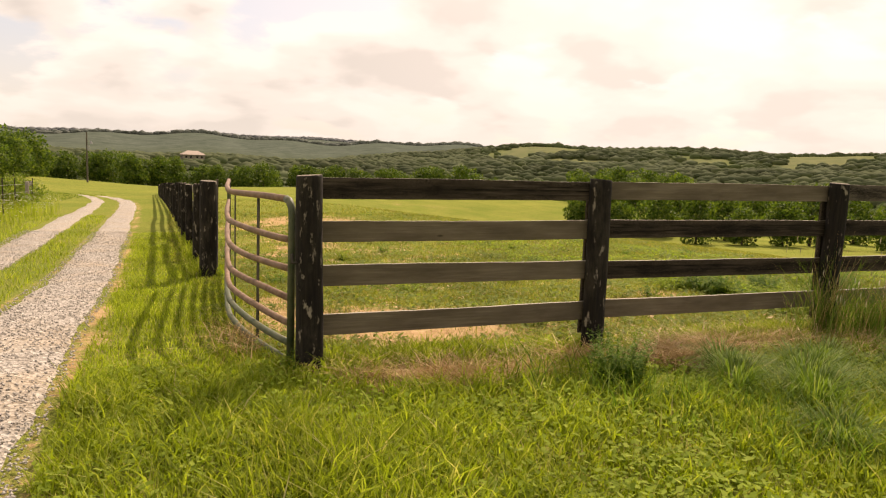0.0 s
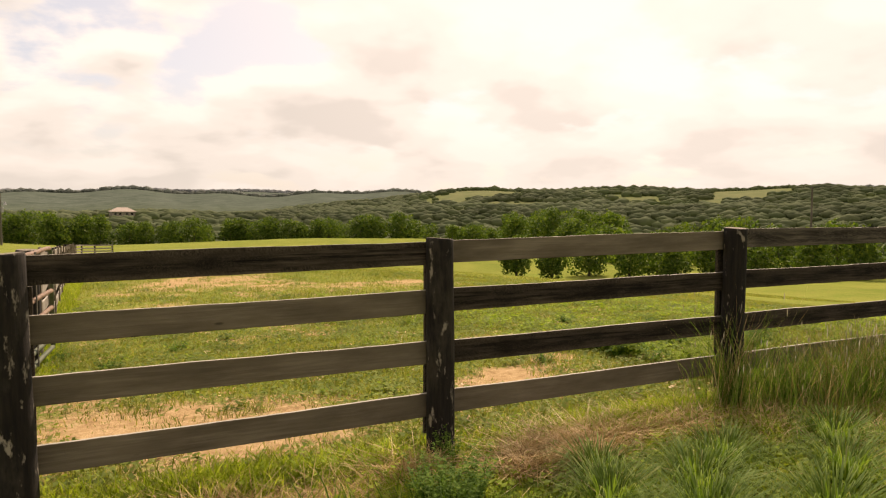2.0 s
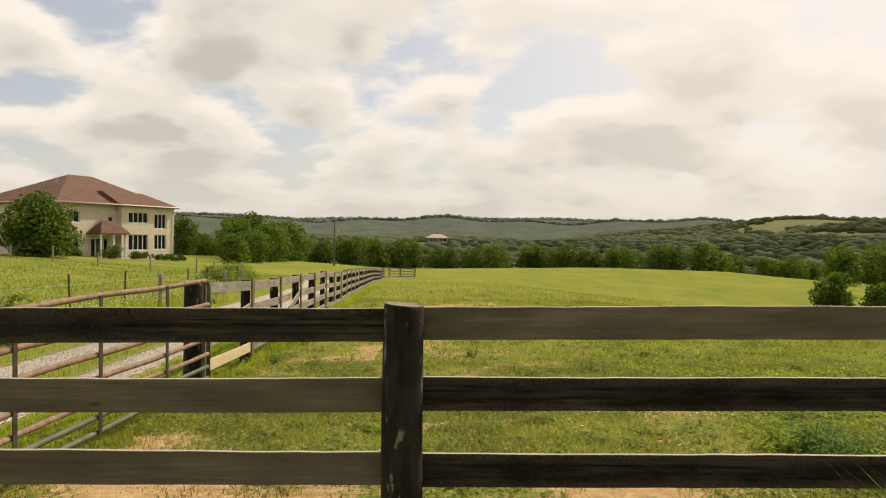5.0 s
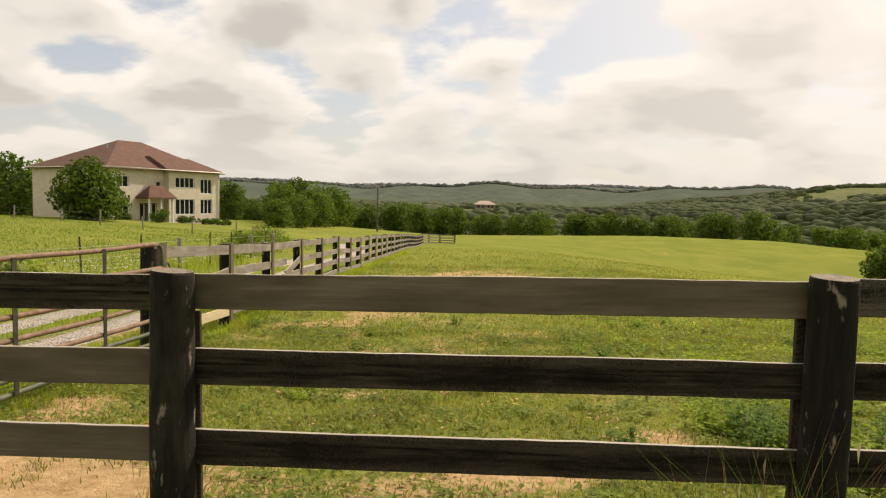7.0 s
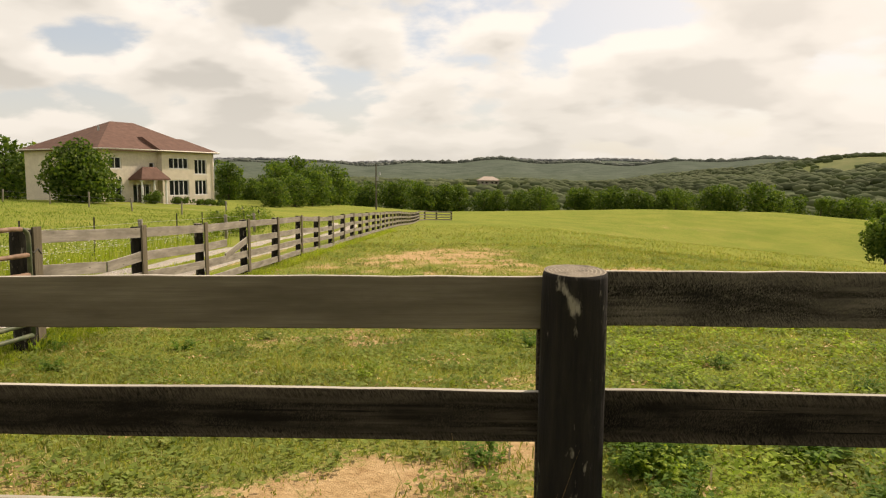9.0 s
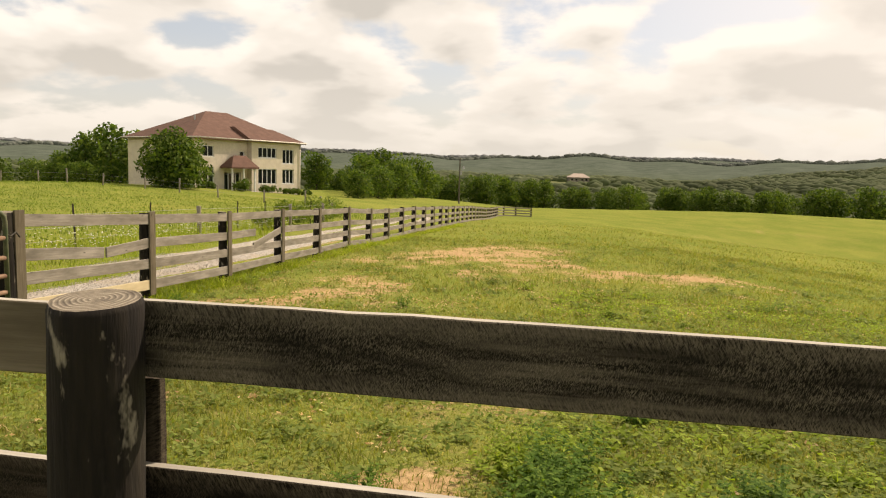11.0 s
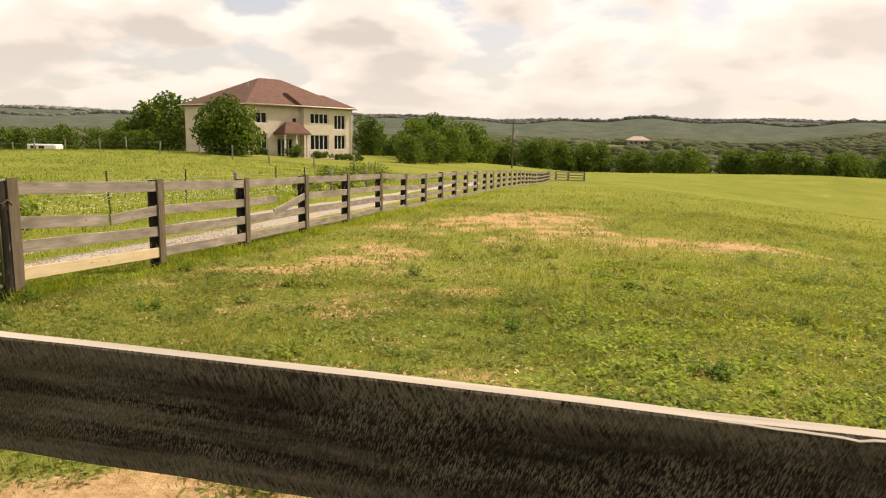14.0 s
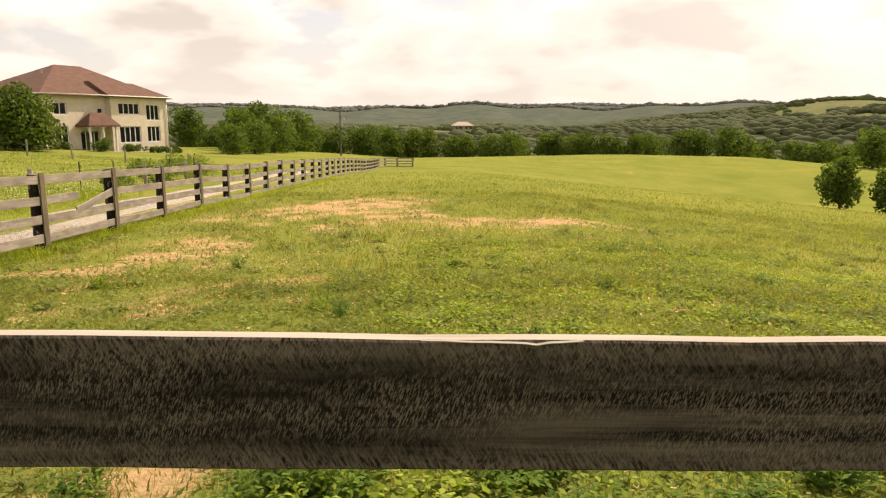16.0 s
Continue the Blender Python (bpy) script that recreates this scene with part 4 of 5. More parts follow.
def build_house():
    house = thing("house", pose(*HOUSE, 0, 0, 65.5), "two-storey cream brick house with brown hipped roof", "house")
    W, D, EV = 17.0, 15.0, 6.5
    left = [(2.2, 1.15, 1.7, 1.95), (2.2, 4.35, 1.7, 1.4), (5.9, 0.0, 2.6, 2.5), (7.5, 3.6, 0.8, 1.6)]
    right = [(11.0, 0.95, 3.2, 2.05), (11.0, 4.45, 3.2, 1.4), (14.7, 1.0, 2.1, 2.0), (14.7, 3.75, 2.1, 2.0)]
    step = 0.9
    bm = bmesh.new()
    wall_with_holes(bm, 0, 8.3, -0.6, EV, step, 0.3, left)
    part("wall", bm, M_CREAM, house)
    bm = bmesh.new()
    wall_with_holes(bm, 8.3, W, -0.6, EV, 0.0, 0.3, right)
    box(bm, (0.3, step - 0.004, EV + 0.6), (8.45, 0.3 + step / 2, EV / 2 - 0.3))
    part("wall", bm, M_CREAM, house)
    for sx, ya, yb in ((0.15, step + 0.304, D), (W - 0.15, 0.304, D)):
        bm = bmesh.new()
        box(bm, (0.3, yb - ya, EV + 0.6), (sx, (ya + yb) / 2, EV / 2 - 0.3))
        part("wall", bm, M_CREAM, house)
    bm = bmesh.new()
    box(bm, (W - 0.61, 0.3, EV + 0.6), (W / 2, D - 0.15, EV / 2 - 0.3))
    part("wall", bm, M_CREAM, house)
    bm = bmesh.new()
    box(bm, (W - 0.7, D - 1.8, 0.2), (W / 2, D / 2 + 0.5, 3.05))
    part("upper_floor", bm, M_TRIM, house)
    for (c, z, w, h), y in [(q, step + 0.16) for q in left if q[1] > 0] + [(q, 0.16) for q in right]:
        window_unit(house, c, y, z, w - 0.01, h - 0.01, max(1, round(w / 0.8)))
    # door with side lights, set back behind the porch
    bm = bmesh.new()
    box(bm, (1.05, 0.08, 2.2), (5.9, step + 0.2, 1.1), 0.01)
    door = part("door", bm, M_BARK, house, "dark wooden front door")
    bm = bmesh.new()
    cyl(bm, (6.3, step + 0.12, 1.0), (6.3, step + 0.05, 1.0), 0.04)
    part("handle", bm, M_GALV, door)
    for sx in (5.0, 6.8):
        bm = bmesh.new()
        box(bm, (0.55, 0.04, 2.1), (sx, step + 0.22, 1.1))
        part("side_light", bm, M_PANE, house)
    bm = bmesh.new()
    for sx in (4.66, 5.32, 6.48, 7.14):
        box(bm, (0.10, 0.12, 2.45), (sx, step + 0.2, 1.23))
    box(bm, (2.6, 0.12, 0.1), (5.9, step + 0.2, 2.45))
    part("door_frame", bm, M_WHITE, house)
    # porch
    bm = bmesh.new()
    hip_roof(bm, 3.9, 8.26, -1.5, step - 0.01, 3.15, 1.45, 0.2)
    part("porch_roof", bm, M_ROOF, house)
    for px in (4.2, 6.0, 7.8):
        bm = bmesh.new()
        cyl(bm, (px, -1.2, -0.5), (px, -1.2, 2.97), 0.14, 0.12, 12)
        box(bm, (0.36, 0.36, 0.12), (px, -1.2, 2.86), 0.02)
        part("porch_column", bm, M_WHITE, house)
    bm = bmesh.new()
    box(bm, (4.4, 2.4, 0.6), (6.05, -0.35, -0.32))
    part("porch_floor", bm, M_TRIM, house)
    bm = bmesh.new()
    hip_roof(bm, -0.55, W + 0.55, -0.55 + step, D + 0.55, EV + 0.2, 3.85, 0.2, (7.1, 10.7))
    part("roof", bm, M_ROOF, house)
    # the forward wing carries its own slope, which dies into the main roof
    bm = bmesh.new()
    e, up, back = EV + 0.2, 1.75, 3.35
    pts = [(7.75, -0.55, e - 0.2), (W + 0.55, -0.55, e - 0.2), (W + 0.55, 4.6, e - 0.2), (7.75, 4.6, e - 0.2),
           (7.75, -0.55, e), (W + 0.55, -0.55, e), (W + 0.55 - back, back - 0.55, e + up), (7.75, back - 0.55, e + up), (7.75, 4.6, e + up), (W + 0.55 - back, 4.6, e + up), (W + 0.55, 4.6, e)]
    v = [bm.verts.new(p) for p in pts]
    for f in ((0, 1, 5, 4), (1, 2, 10, 5), (4, 5, 6, 7), (5, 10, 9, 6), (7, 6, 9, 8), (0, 4, 7, 8, 3), (0, 3, 2, 1)):
        bm.faces.new([v[k] for k in f])
    bmesh.ops.recalc_face_normals(bm, faces=bm.faces[:])
    part("wing_roof", bm, M_ROOF, house)
    bm = bmesh.new()
    for a, b in (((-0.6, -0.62), (W + 0.6, -0.62)), ((-0.62, -0.6), (-0.62, D + 0.6)), ((W + 0.62, -0.6), (W + 0.62, D + 0.6))):
        tube(bm, [(*a, EV + 0.16), (*b, EV + 0.16)], 0.08, 6)
    part("gutter", bm, M_TRIM, house)
    bm = bmesh.new()
    tube(bm, [(W - 0.1, -0.1, EV), (W - 0.1, -0.1, -0.4)], 0.06, 6)
    part("downpipe", bm, M_TRIM, house)
    bm = bmesh.new()
    cyl(bm, (4.4, 6.6, EV + 2.4), (4.4, 6.6, EV + 3.25), 0.12, 0.12, 8)
    part("vent_pipe", bm, M_GALV, house)
    return house


build_house()


def build_far_house():
    x, y = 14.2, 598.0
    g = hz(x, y)
    h = thing("farmhouse", pose(x, y, g, 0, 0, 12), "distant tan bungalow with a pale brown hipped roof", "house")
    bm = bmesh.new()
    box(bm, (17, 9, 4.2), (0, 0, 1.6))
    part("wall", bm, M_OLDPOST, h)
    bm = bmesh.new()
    hip_roof(bm, -9.3, 9.3, -5.3, 5.3, 3.9, 3.2, 0.3)
    part("roof", bm, M_PALEROOF, h)
    for wx in (-6, -2.5, 2.5, 6):
        bm = bmesh.new()
        box(bm, (1.6, 0.1, 1.5), (wx, -4.54, 2.0))
        part("window", bm, M_PANE, h)


build_far_house()


def build_trailer():
    x, y = -78.0, 86.0
    t = thing("camper_trailer", pose(x, y, hz(x, y), 0, 0, 8), "small white camper trailer parked by trees", "trailer")
    bm = bmesh.new()
    box(bm, (4.6, 2.0, 1.35), (0, 0, 1.25), 0.16)
    part("body", bm, M_WHITE, t)
    bm = bmesh.new()
    box(bm, (4.4, 1.6, 0.18), (0, 0, 0.50))
    box(bm, (1.3, 0.1, 0.1), (2.8, 0, 0.46))
    part("chassis", bm, M_STEEL, t)
    for wx in (-1.2, 0.1):
        bm = bmesh.new()
        box(bm, (0.9, 0.04, 0.45), (wx, -1.01, 1.5), 0.01)
        part("window", bm, M_PANE, t)
    for sy in (-0.9, 0.9):
        bm = bmesh.new()
        cyl(bm, (-0.3, sy - 0.1, 0.34), (-0.3, sy + 0.1, 0.34), 0.34, None, 16)
        part("wheel", bm, M_STEEL, t)


build_trailer()


# ---------------------------------------------------------------- trees
def leaf_cloud(rng, lobes, count, size):
    """Bent leaf sprays spread through the outer shells of the lobes."""
    w = np.array([l[3] ** 2 for l in lobes])
    pick = rng.choice(len(lobes), count, p=w / w.sum())
    L = np.array(lobes)[pick]
    u = rng.normal(size=(count, 3))
    u /= np.linalg.norm(u, axis=1)[:, None]
    rad = L[:, 3] * (1 - 0.55 * rng.rand(count) ** 2.2) * (1 + 0.16 * np.sin(5 * u[:, 0] + 3 * u[:, 2] + pick))
    c = L[:, :3] + u * rad[:, None] * (1, 1, 0.85)
    s = size * rng.uniform(0.6, 1.35, count)
    nrm = u + 0.9 * rng.normal(size=(count, 3))
    nrm /= np.linalg.norm(nrm, axis=1)[:, None]
    t1 = np.cross(nrm, rng.normal(size=(count, 3)))
    t1 /= np.linalg.norm(t1, axis=1)[:, None]
    t2 = np.cross(nrm, t1)
    a = c + t1 * s[:, None]
    b = c + t2 * s[:, None] * 0.55 + nrm * s[:, None] * 0.25
    d = c - t2 * s[:, None] * 0.55 + nrm * s[:, None] * 0.25
    e = c - t1 * s[:, None] * 0.8
    V = np.stack([a, b, d, e], 1).reshape(-1, 3)
    o = 4 * np.arange(count)
    F = np.concatenate([np.stack([o, o + 1, o + 2], 1), np.stack([o + 1, o + 3, o + 2], 1)])
    return V, F


def build_tree(place, tall, wide, seed, label, leaves=2600, bottom=0.12, size=None, mat=None):
    rng = np.random.RandomState(seed)
    tree = thing("tree", place, label, "tree", "trees")
    bm = bmesh.new()
    lean = rng.uniform(-0.04, 0.04, 2) * tall
    trunk = [Vector((0, 0, -0.3)), Vector((lean[0] * 0.3, lean[1] * 0.3, tall * 0.25)), Vector((lean[0], lean[1], tall * 0.55)), Vector((lean[0] * 1.3, lean[1], tall * 0.8))]
    for p, q, r0, r1 in zip(trunk, trunk[1:], (0.030, 0.024, 0.014), (0.024, 0.014, 0.005)):
        cyl(bm, p, q, r0 * tall, r1 * tall, 7)
    lobes = []
    n = 11
    for k in range(n):
        a = 2.4 * k + rng.uniform(-0.4, 0.4)
        hgt = bottom + (0.88 - bottom) * (k + 0.5) / n
        bulge = math.sin(math.pi * min(1, max(0.08, (hgt - bottom) / (1.02 - bottom)) ** 0.75)) ** 0.6
        rr = 0.30 * wide * bulge * rng.uniform(0.7, 1.15)
        tip = Vector((math.cos(a) * rr, math.sin(a) * rr, hgt * tall + rng.uniform(-0.03, 0.03) * tall))
        start = trunk[1].lerp(trunk[2], min(1, max(0, hgt - 0.15)))
        cyl(bm, start, tip, 0.009 * tall, 0.003 * tall, 5)
        lobes.append((tip.x, tip.y, tip.z, wide * rng.uniform(0.17, 0.27) * (0.65 + 0.4 * bulge)))
    lobes.append((lean[0], lean[1], tall * 0.86, wide * 0.17))
    lobes.append((lean[0] * 0.5, lean[1], tall * (bottom + 0.42 * (1 - bottom)), wide * 0.36))
    part("trunk", bm, M_BARK, tree)
    V, F = leaf_cloud(rng, lobes, leaves, size or 0.035 * tall + 0.06)
    V[:, 2] = np.maximum(V[:, 2], 0.05)
    crown = new("crown", tri_mesh("crown", V, F, mat or M_LEAF))
    crown.parent = tree
    return tree


def build_trees():
    rng = random.Random(21)
    at = lambda x, y, s=1.0, turn=0.0: Matrix.Translation((x, y, hz(x, y))) @ Matrix.Rotation(turn, 4, "Z") @ Matrix.Scale(s, 4)
    # the broad tree before the house
    build_tree(at(-36.9, 69.4), 5.9, 8.2, 3, "full round green tree in front of the house wall", 8000, 0.04, 0.23)
    # small trees standing in the paddock
    bush = build_tree(at(36.0, 53.0), 4.0, 3.6, 8, "dense round tree standing in the pasture", 3600, 0.10, 0.15)
    build_tree(at(39.5, 52.0), 3.6, 3.4, 9, "dense dark tree standing in the pasture", 3000, 0.08, 0.15)
    build_tree(at(69, 132), 3.4, 2.8, 10, "small lone tree on the pasture ridge", 1200, 0.3, 0.15)
    proto = [build_tree(at(-70 + 9 * k, 205), 9.0, 8.0 + 0.7 * k, 30 + k, "dense green broadleaf tree in the tree line", 2300, 0.05, 0.36) for k in range(5)]

    def more(x, y, s):
        q = rng.choice(proto)
        m = at(x, y, 1.0, rng.uniform(0, 6.28))
        ob = copy_thing(q, m)
        ob.scale = (s * rng.uniform(0.9, 1.15), s * rng.uniform(0.9, 1.15), s * rng.uniform(0.85, 1.1))
        return ob

    # tree line behind the crest
    for k in range(46):
        x = -62 + 4.2 * k + rng.uniform(-1.5, 1.5)
        y = 188 + 5 * math.sin(k * 0.9) + rng.uniform(-5, 5)
        more(x, y, rng.uniform(0.66, 0.98))
    # beside and behind the house
    for x, y, s in ((-26, 102, 0.52), (-25, 110, 0.6), (-29, 116, 0.8), (-25, 122, 0.75), (-26, 132, 0.85), (-27, 148, 0.9), (-33, 128, 0.9), (-32, 140, 0.95),
                    (-28, 160, 0.9), (-30, 172, 0.9), (-38, 150, 0.95), (-45, 135, 0.9), (-58, 94, 0.95), (-64, 97, 1.05), (-69, 98, 0.95), (-53, 98, 0.8),
                    (-72, 100, 0.75), (-78, 103, 0.7), (-84, 104, 0.7), (-90, 103, 0.62), (-97, 106, 0.7), (-104, 107, 0.65), (-112, 110, 0.7), (-120, 110, 0.7),
                    (-62, 88, 0.45), (-66, 90, 0.42), (-70, 91, 0.4), (-128, 112, 0.7), (-136, 114, 0.75)):
        more(x, y, s)
    # trees along the low right side of the pasture
    for x, y, s in ((56, 60, 0.6), (60, 57, 0.5), (64, 55, 0.62), (68, 52, 0.55), (72, 48, 0.6), (76, 45, 0.62), (79, 40, 0.6), (82, 36, 0.6),
                    (84, 30, 0.65), (86, 25, 0.6), (88, 19, 0.65), (89, 13, 0.6), (90, 6, 0.7), (58, 70, 0.7), (66, 66, 0.75), (74, 60, 0.8), (82, 52, 0.8), (90, 44, 0.85), (95, 34, 0.9), (98, 22, 0.9),
                    (78, 120, 0.75), (86, 112, 0.8), (92, 126, 0.9), (100, 116, 0.9), (88, 138, 0.95), (98, 140, 1.0), (108, 128, 1.0), (104, 150, 1.0), (112, 142, 1.0), (80, 92, 0.7), (88, 84, 0.75), (96, 92, 0.85), (102, 76, 0.85), (110, 96, 0.95), (112, 60, 1.0), (108, 44, 0.9)):
        more(x, y, s)


build_trees()


def build_shrub(x, y, z, w, d, h, seed, label, mat, count=900, size=0.12):
    rng = np.random.RandomState(seed)
    lobes = [(rng.uniform(-0.5, 0.5) * (w - h * 0.6), rng.uniform(-0.4, 0.4) * d, h * rng.uniform(0.3, 0.62), h * rng.uniform(0.32, 0.48)) for _ in range(max(4, int(3 * w / h)))]
    V, F = leaf_cloud(rng, lobes, count, size)
    V[:, 2] = np.maximum(V[:, 2], 0.0)
    ob = new("shrub", tri_mesh("shrub", V, F, mat))
    ob.location = (x, y, z)
    return tagged(ob, label, "shrub", "shrubs")


def house_at(lx, ly):
    p = pose(*HOUSE, 0, 0, 65.5) @ Vector((lx, ly, 0))
    return p.x, p.y


for k, (lx, ly, w, h, name) in enumerate(((10.2, -1.2, 3.6, 1.1, "dark clipped"), (13.2, -1.5, 3.4, 0.9, "dark clipped"), (16.2, -1.6, 2.6, 0.9, "low rounded"), (4.2, -3.0, 3.0, 1.7, "loose green"), (1.5, -0.2, 2.2, 1.0, "low rounded"))):
    sx, sy = house_at(lx, ly)
    o = build_shrub(sx, sy, hz(sx, sy), w, 1.2, h, 60 + k, name + " shrub at the foot of the house wall", M_LEAF, 900, 0.14)
    o.rotation_euler = (0, 0, radians(65.5))
for k, (x, y, w, h) in enumerate(((-7.5, 31, 2.2, 1.4), (-8.0, 36, 2.6, 1.5), (-9.5, 42, 3.0, 1.3), (-6.6, 26, 1.6, 0.9), (-5.6, 10.6, 1.4, 1.1))):
    build_shrub(x, y, hz(x, y), w, 1.5, h, 80 + k, "scrubby weeds grown up along the wire fence", M_HAY, 1300, 0.07)


def build_woods(name, count, seed, reach, mat, label, size, fine=1, rough=0.3, tall=0.65):
    """Far woodland: many small ragged crowns in one mesh, thinned out over the fields."""
    rng = np.random.RandomState(seed)
    bm = bmesh.new()
    bmesh.ops.create_icosphere(bm, subdivisions=fine, radius=1.0)
    bm.verts.ensure_lookup_table()
    base = np.array([v.co[:] for v in bm.verts])
    tri = np.array([[v.index for v in f.verts] for f in bm.faces])
    bm.free()
    r0, r1, a0, a1 = reach
    n0 = int(count * 1.4)
    r, a = np.sqrt(rng.uniform(r0 ** 2, r1 ** 2, n0)), np.radians(rng.uniform(a0, a1, n0))
    x, y = r * np.sin(a), r * np.cos(a)
    ok = fields(x, y) < 0.42 + 0.5 * rng.rand(n0)
    x, y = x[ok][:count], y[ok][:count]
    n, k = len(x), len(base)
    s = size * rng.uniform(0.5, 1.35, n)
    sc = np.stack([s * rng.uniform(0.8, 1.2, n), s * rng.uniform(0.8, 1.2, n), s * tall * rng.uniform(0.7, 1.3, n)], 1)
    V = base[None] * (1 + rng.uniform(-rough, rough, (n, k, 1))) * sc[:, None, :]
    V += np.stack([x, y, height(x, y) + s * tall * 0.45], 1)[:, None, :]
    F = tri[None] + (k * np.arange(n))[:, None, None]
    ob = new(name, tri_mesh(name, V.reshape(-1, 3), F.reshape(-1, 3), mat, True))
    tagged(ob, label, "woodland", kind="stuff")


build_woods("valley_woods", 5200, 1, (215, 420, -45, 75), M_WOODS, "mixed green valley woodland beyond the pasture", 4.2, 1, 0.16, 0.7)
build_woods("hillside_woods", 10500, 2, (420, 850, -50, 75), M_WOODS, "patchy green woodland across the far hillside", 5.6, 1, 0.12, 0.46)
build_woods("ridge_woods", 1500, 3, (1430, 1545, -60, 60), M_HILLS, "wooded ridge, grey-green with painted-in haze", 8.0, 1, 0.2, 0.5)
build_woods("horizon_woods", 4500, 4, (2250, 2620, -60, 70), M_HORIZON, "wooded hills on the horizon, paled by painted-in haze", 12.0, 1, 0.12, 0.4)


# ---------------------------------------------------------------- grass and weeds
def blades(rng, x, y, h, w, lean=0.45, lift=0.0, flat=0.0):
    """Bent three-triangle blades rooted at x, y."""
    n = len(x)
    z = height(x, y) + lift
    a, b = rng.uniform(0, 6.283, n), rng.uniform(0, 6.283, n)
    k = h * lean * rng.uniform(0.2, 1.6, n)
    up = h * (1 - flat)
    tx, ty = np.cos(a) * w / 2, np.sin(a) * w / 2
    dx, dy = np.cos(b) * k, np.sin(b) * k
    P = np.zeros((n, 5, 3))
    P[:, 0] = np.stack([x - tx, y - ty, z - 0.01], 1)
    P[:, 1] = np.stack([x + tx, y + ty, z - 0.01], 1)
    P[:, 2] = np.stack([x - tx * 0.8 + dx * 0.35, y - ty * 0.8 + dy * 0.35, z + up * 0.55], 1)
    P[:, 3] = np.stack([x + tx * 0.8 + dx * 0.35, y + ty * 0.8 + dy * 0.35, z + up * 0.55], 1)
    P[:, 4] = np.stack([x + dx, y + dy, z + up], 1)
    o = 5 * np.arange(n)[:, None]
    F = np.concatenate([o + (0, 1, 3), o + (0, 3, 2), o + (2, 3, 4)], 1).reshape(-1, 3)
    return P.reshape(-1, 3), F


def on_drive(x, y):
    u = drive_x(y) - x
    return ((u > -0.02) & (u < 0.92)) | ((u > 1.5) & (u < 2.36))


def grass_patch(name, seed, n, xr, yr, hgt, wid, mat, label, power=1.0, lean=0.5, keep=None, tuft=0.0):
    rng = np.random.RandomState(seed)
    x = rng.uniform(*xr, n)
    y = yr[0] + (yr[1] - yr[0]) * rng.rand(n) ** power
    if tuft:
        c = rng.randint(0, max(1, n // 14), n)
        tx, ty = rng.uniform(*xr, n // 14 + 1), yr[0] + (yr[1] - yr[0]) * rng.rand(n // 14 + 1) ** power
        x, y = tx[c] + rng.normal(0, tuft, n), ty[c] + rng.normal(0, tuft, n)
    ok = ~on_drive(x, y) & (bare(x, y) * 1.1 + 0.25 * vnoise(x * 5, y * 5) < rng.rand(n) * 0.95 + 0.08)
    if keep is not None:
        ok &= keep(x, y)
    x, y = x[ok], y[ok]
    hv = hgt * rng.uniform(0.4, 1.35, len(x)) * np.clip(1 + 0.42 * vnoise(x * 2.3, y * 2.1) + 0.3 * vnoise(x * 0.7 + 3, y * 0.8), 0.3, 2)
    V, F = blades(rng, x, y, np.maximum(hv, 0.015), wid * rng.uniform(0.7, 1.3, len(x)), lean)
    ob = new(name, tri_mesh(name, V, F, mat))
    return tagged(ob, label, "grass", kind="stuff")


grass_patch("verge_grass", 11, 130000, (-4.5, 9), (-5.2, 0.35), 0.055, 0.0085, M_GRASS, "lush uncut green grass on the verge outside the fence", 1.0, 0.7)
grass_patch("verge_grass", 21, 70000, (-1.6, 6.5), (-4.4, 0.2), 0.105, 0.0085, M_GRASS, "lush clumps of brighter grass on the verge", 1.0, 0.9, None, 0.045)
grass_patch("verge_grass", 12, 15000, (1.2, 9.5), (-5.0, -0.5), 0.19, 0.009, M_COARSE, "tall coarse dark grass tussocks on the verge", 1.0, 0.8, lambda x, y: x + 0.6 * y > 0.6, 0.10)
grass_patch("gateside_grass", 13, 60000, (-1.9, -0.1), (-1.0, 14), 0.05, 0.0075, M_GRASS, "green grass between drive and gate", 1.6, 0.7)
grass_patch("gateside_grass", 14, 26000, (-8, -2.3), (0, 22), 0.075, 0.011, M_GRASS, "long grass on and beyond the drive's centre strip", 1.2, 0.7)
grass_patch("pasture_grass", 15, 150000, (-0.6, 11.5), (0.2, 8.5), 0.042, 0.0075, M_PASTURE, "short grazed pasture grass with thin worn places", 1.15, 0.9)
grass_patch("pasture_grass", 16, 90000, (-1.0, 24), (7.5, 26), 0.065, 0.014, M_PASTURE, "short grazed pasture grass farther down the slope", 1.3, 0.9)
grass_patch("pasture_grass", 17, 42000, (-1.0, 46), (24, 70), 0.08, 0.03, M_PASTURE, "short grazed pasture grass on the far slope", 1.4, 0.9, lambda x, y: 0.5 + 0.5 * np.sin(x * 911.7 + y * 373.3) > sm(26, 66, y))
grass_patch("field_grass", 18, 60000, (-55, -6.5), (14, 66), 0.09, 0.03, M_HAY, "taller green hayfield grass below the house", 1.2, 0.6)
grass_patch("fence_line_grass", 19, 9000, (-0.62, -0.2), (5.4, 40), 0.13, 0.010, M_GRASS, "uncut grass along the foot of the drive fence", 1.5, 0.7)
grass_patch("fence_line_grass", 20, 9000, (-0.3, 14), (-0.22, 0.3), 0.11, 0.007, M_GRASS, "uncut grass along the foot of the paddock fence", 1.0, 0.7)


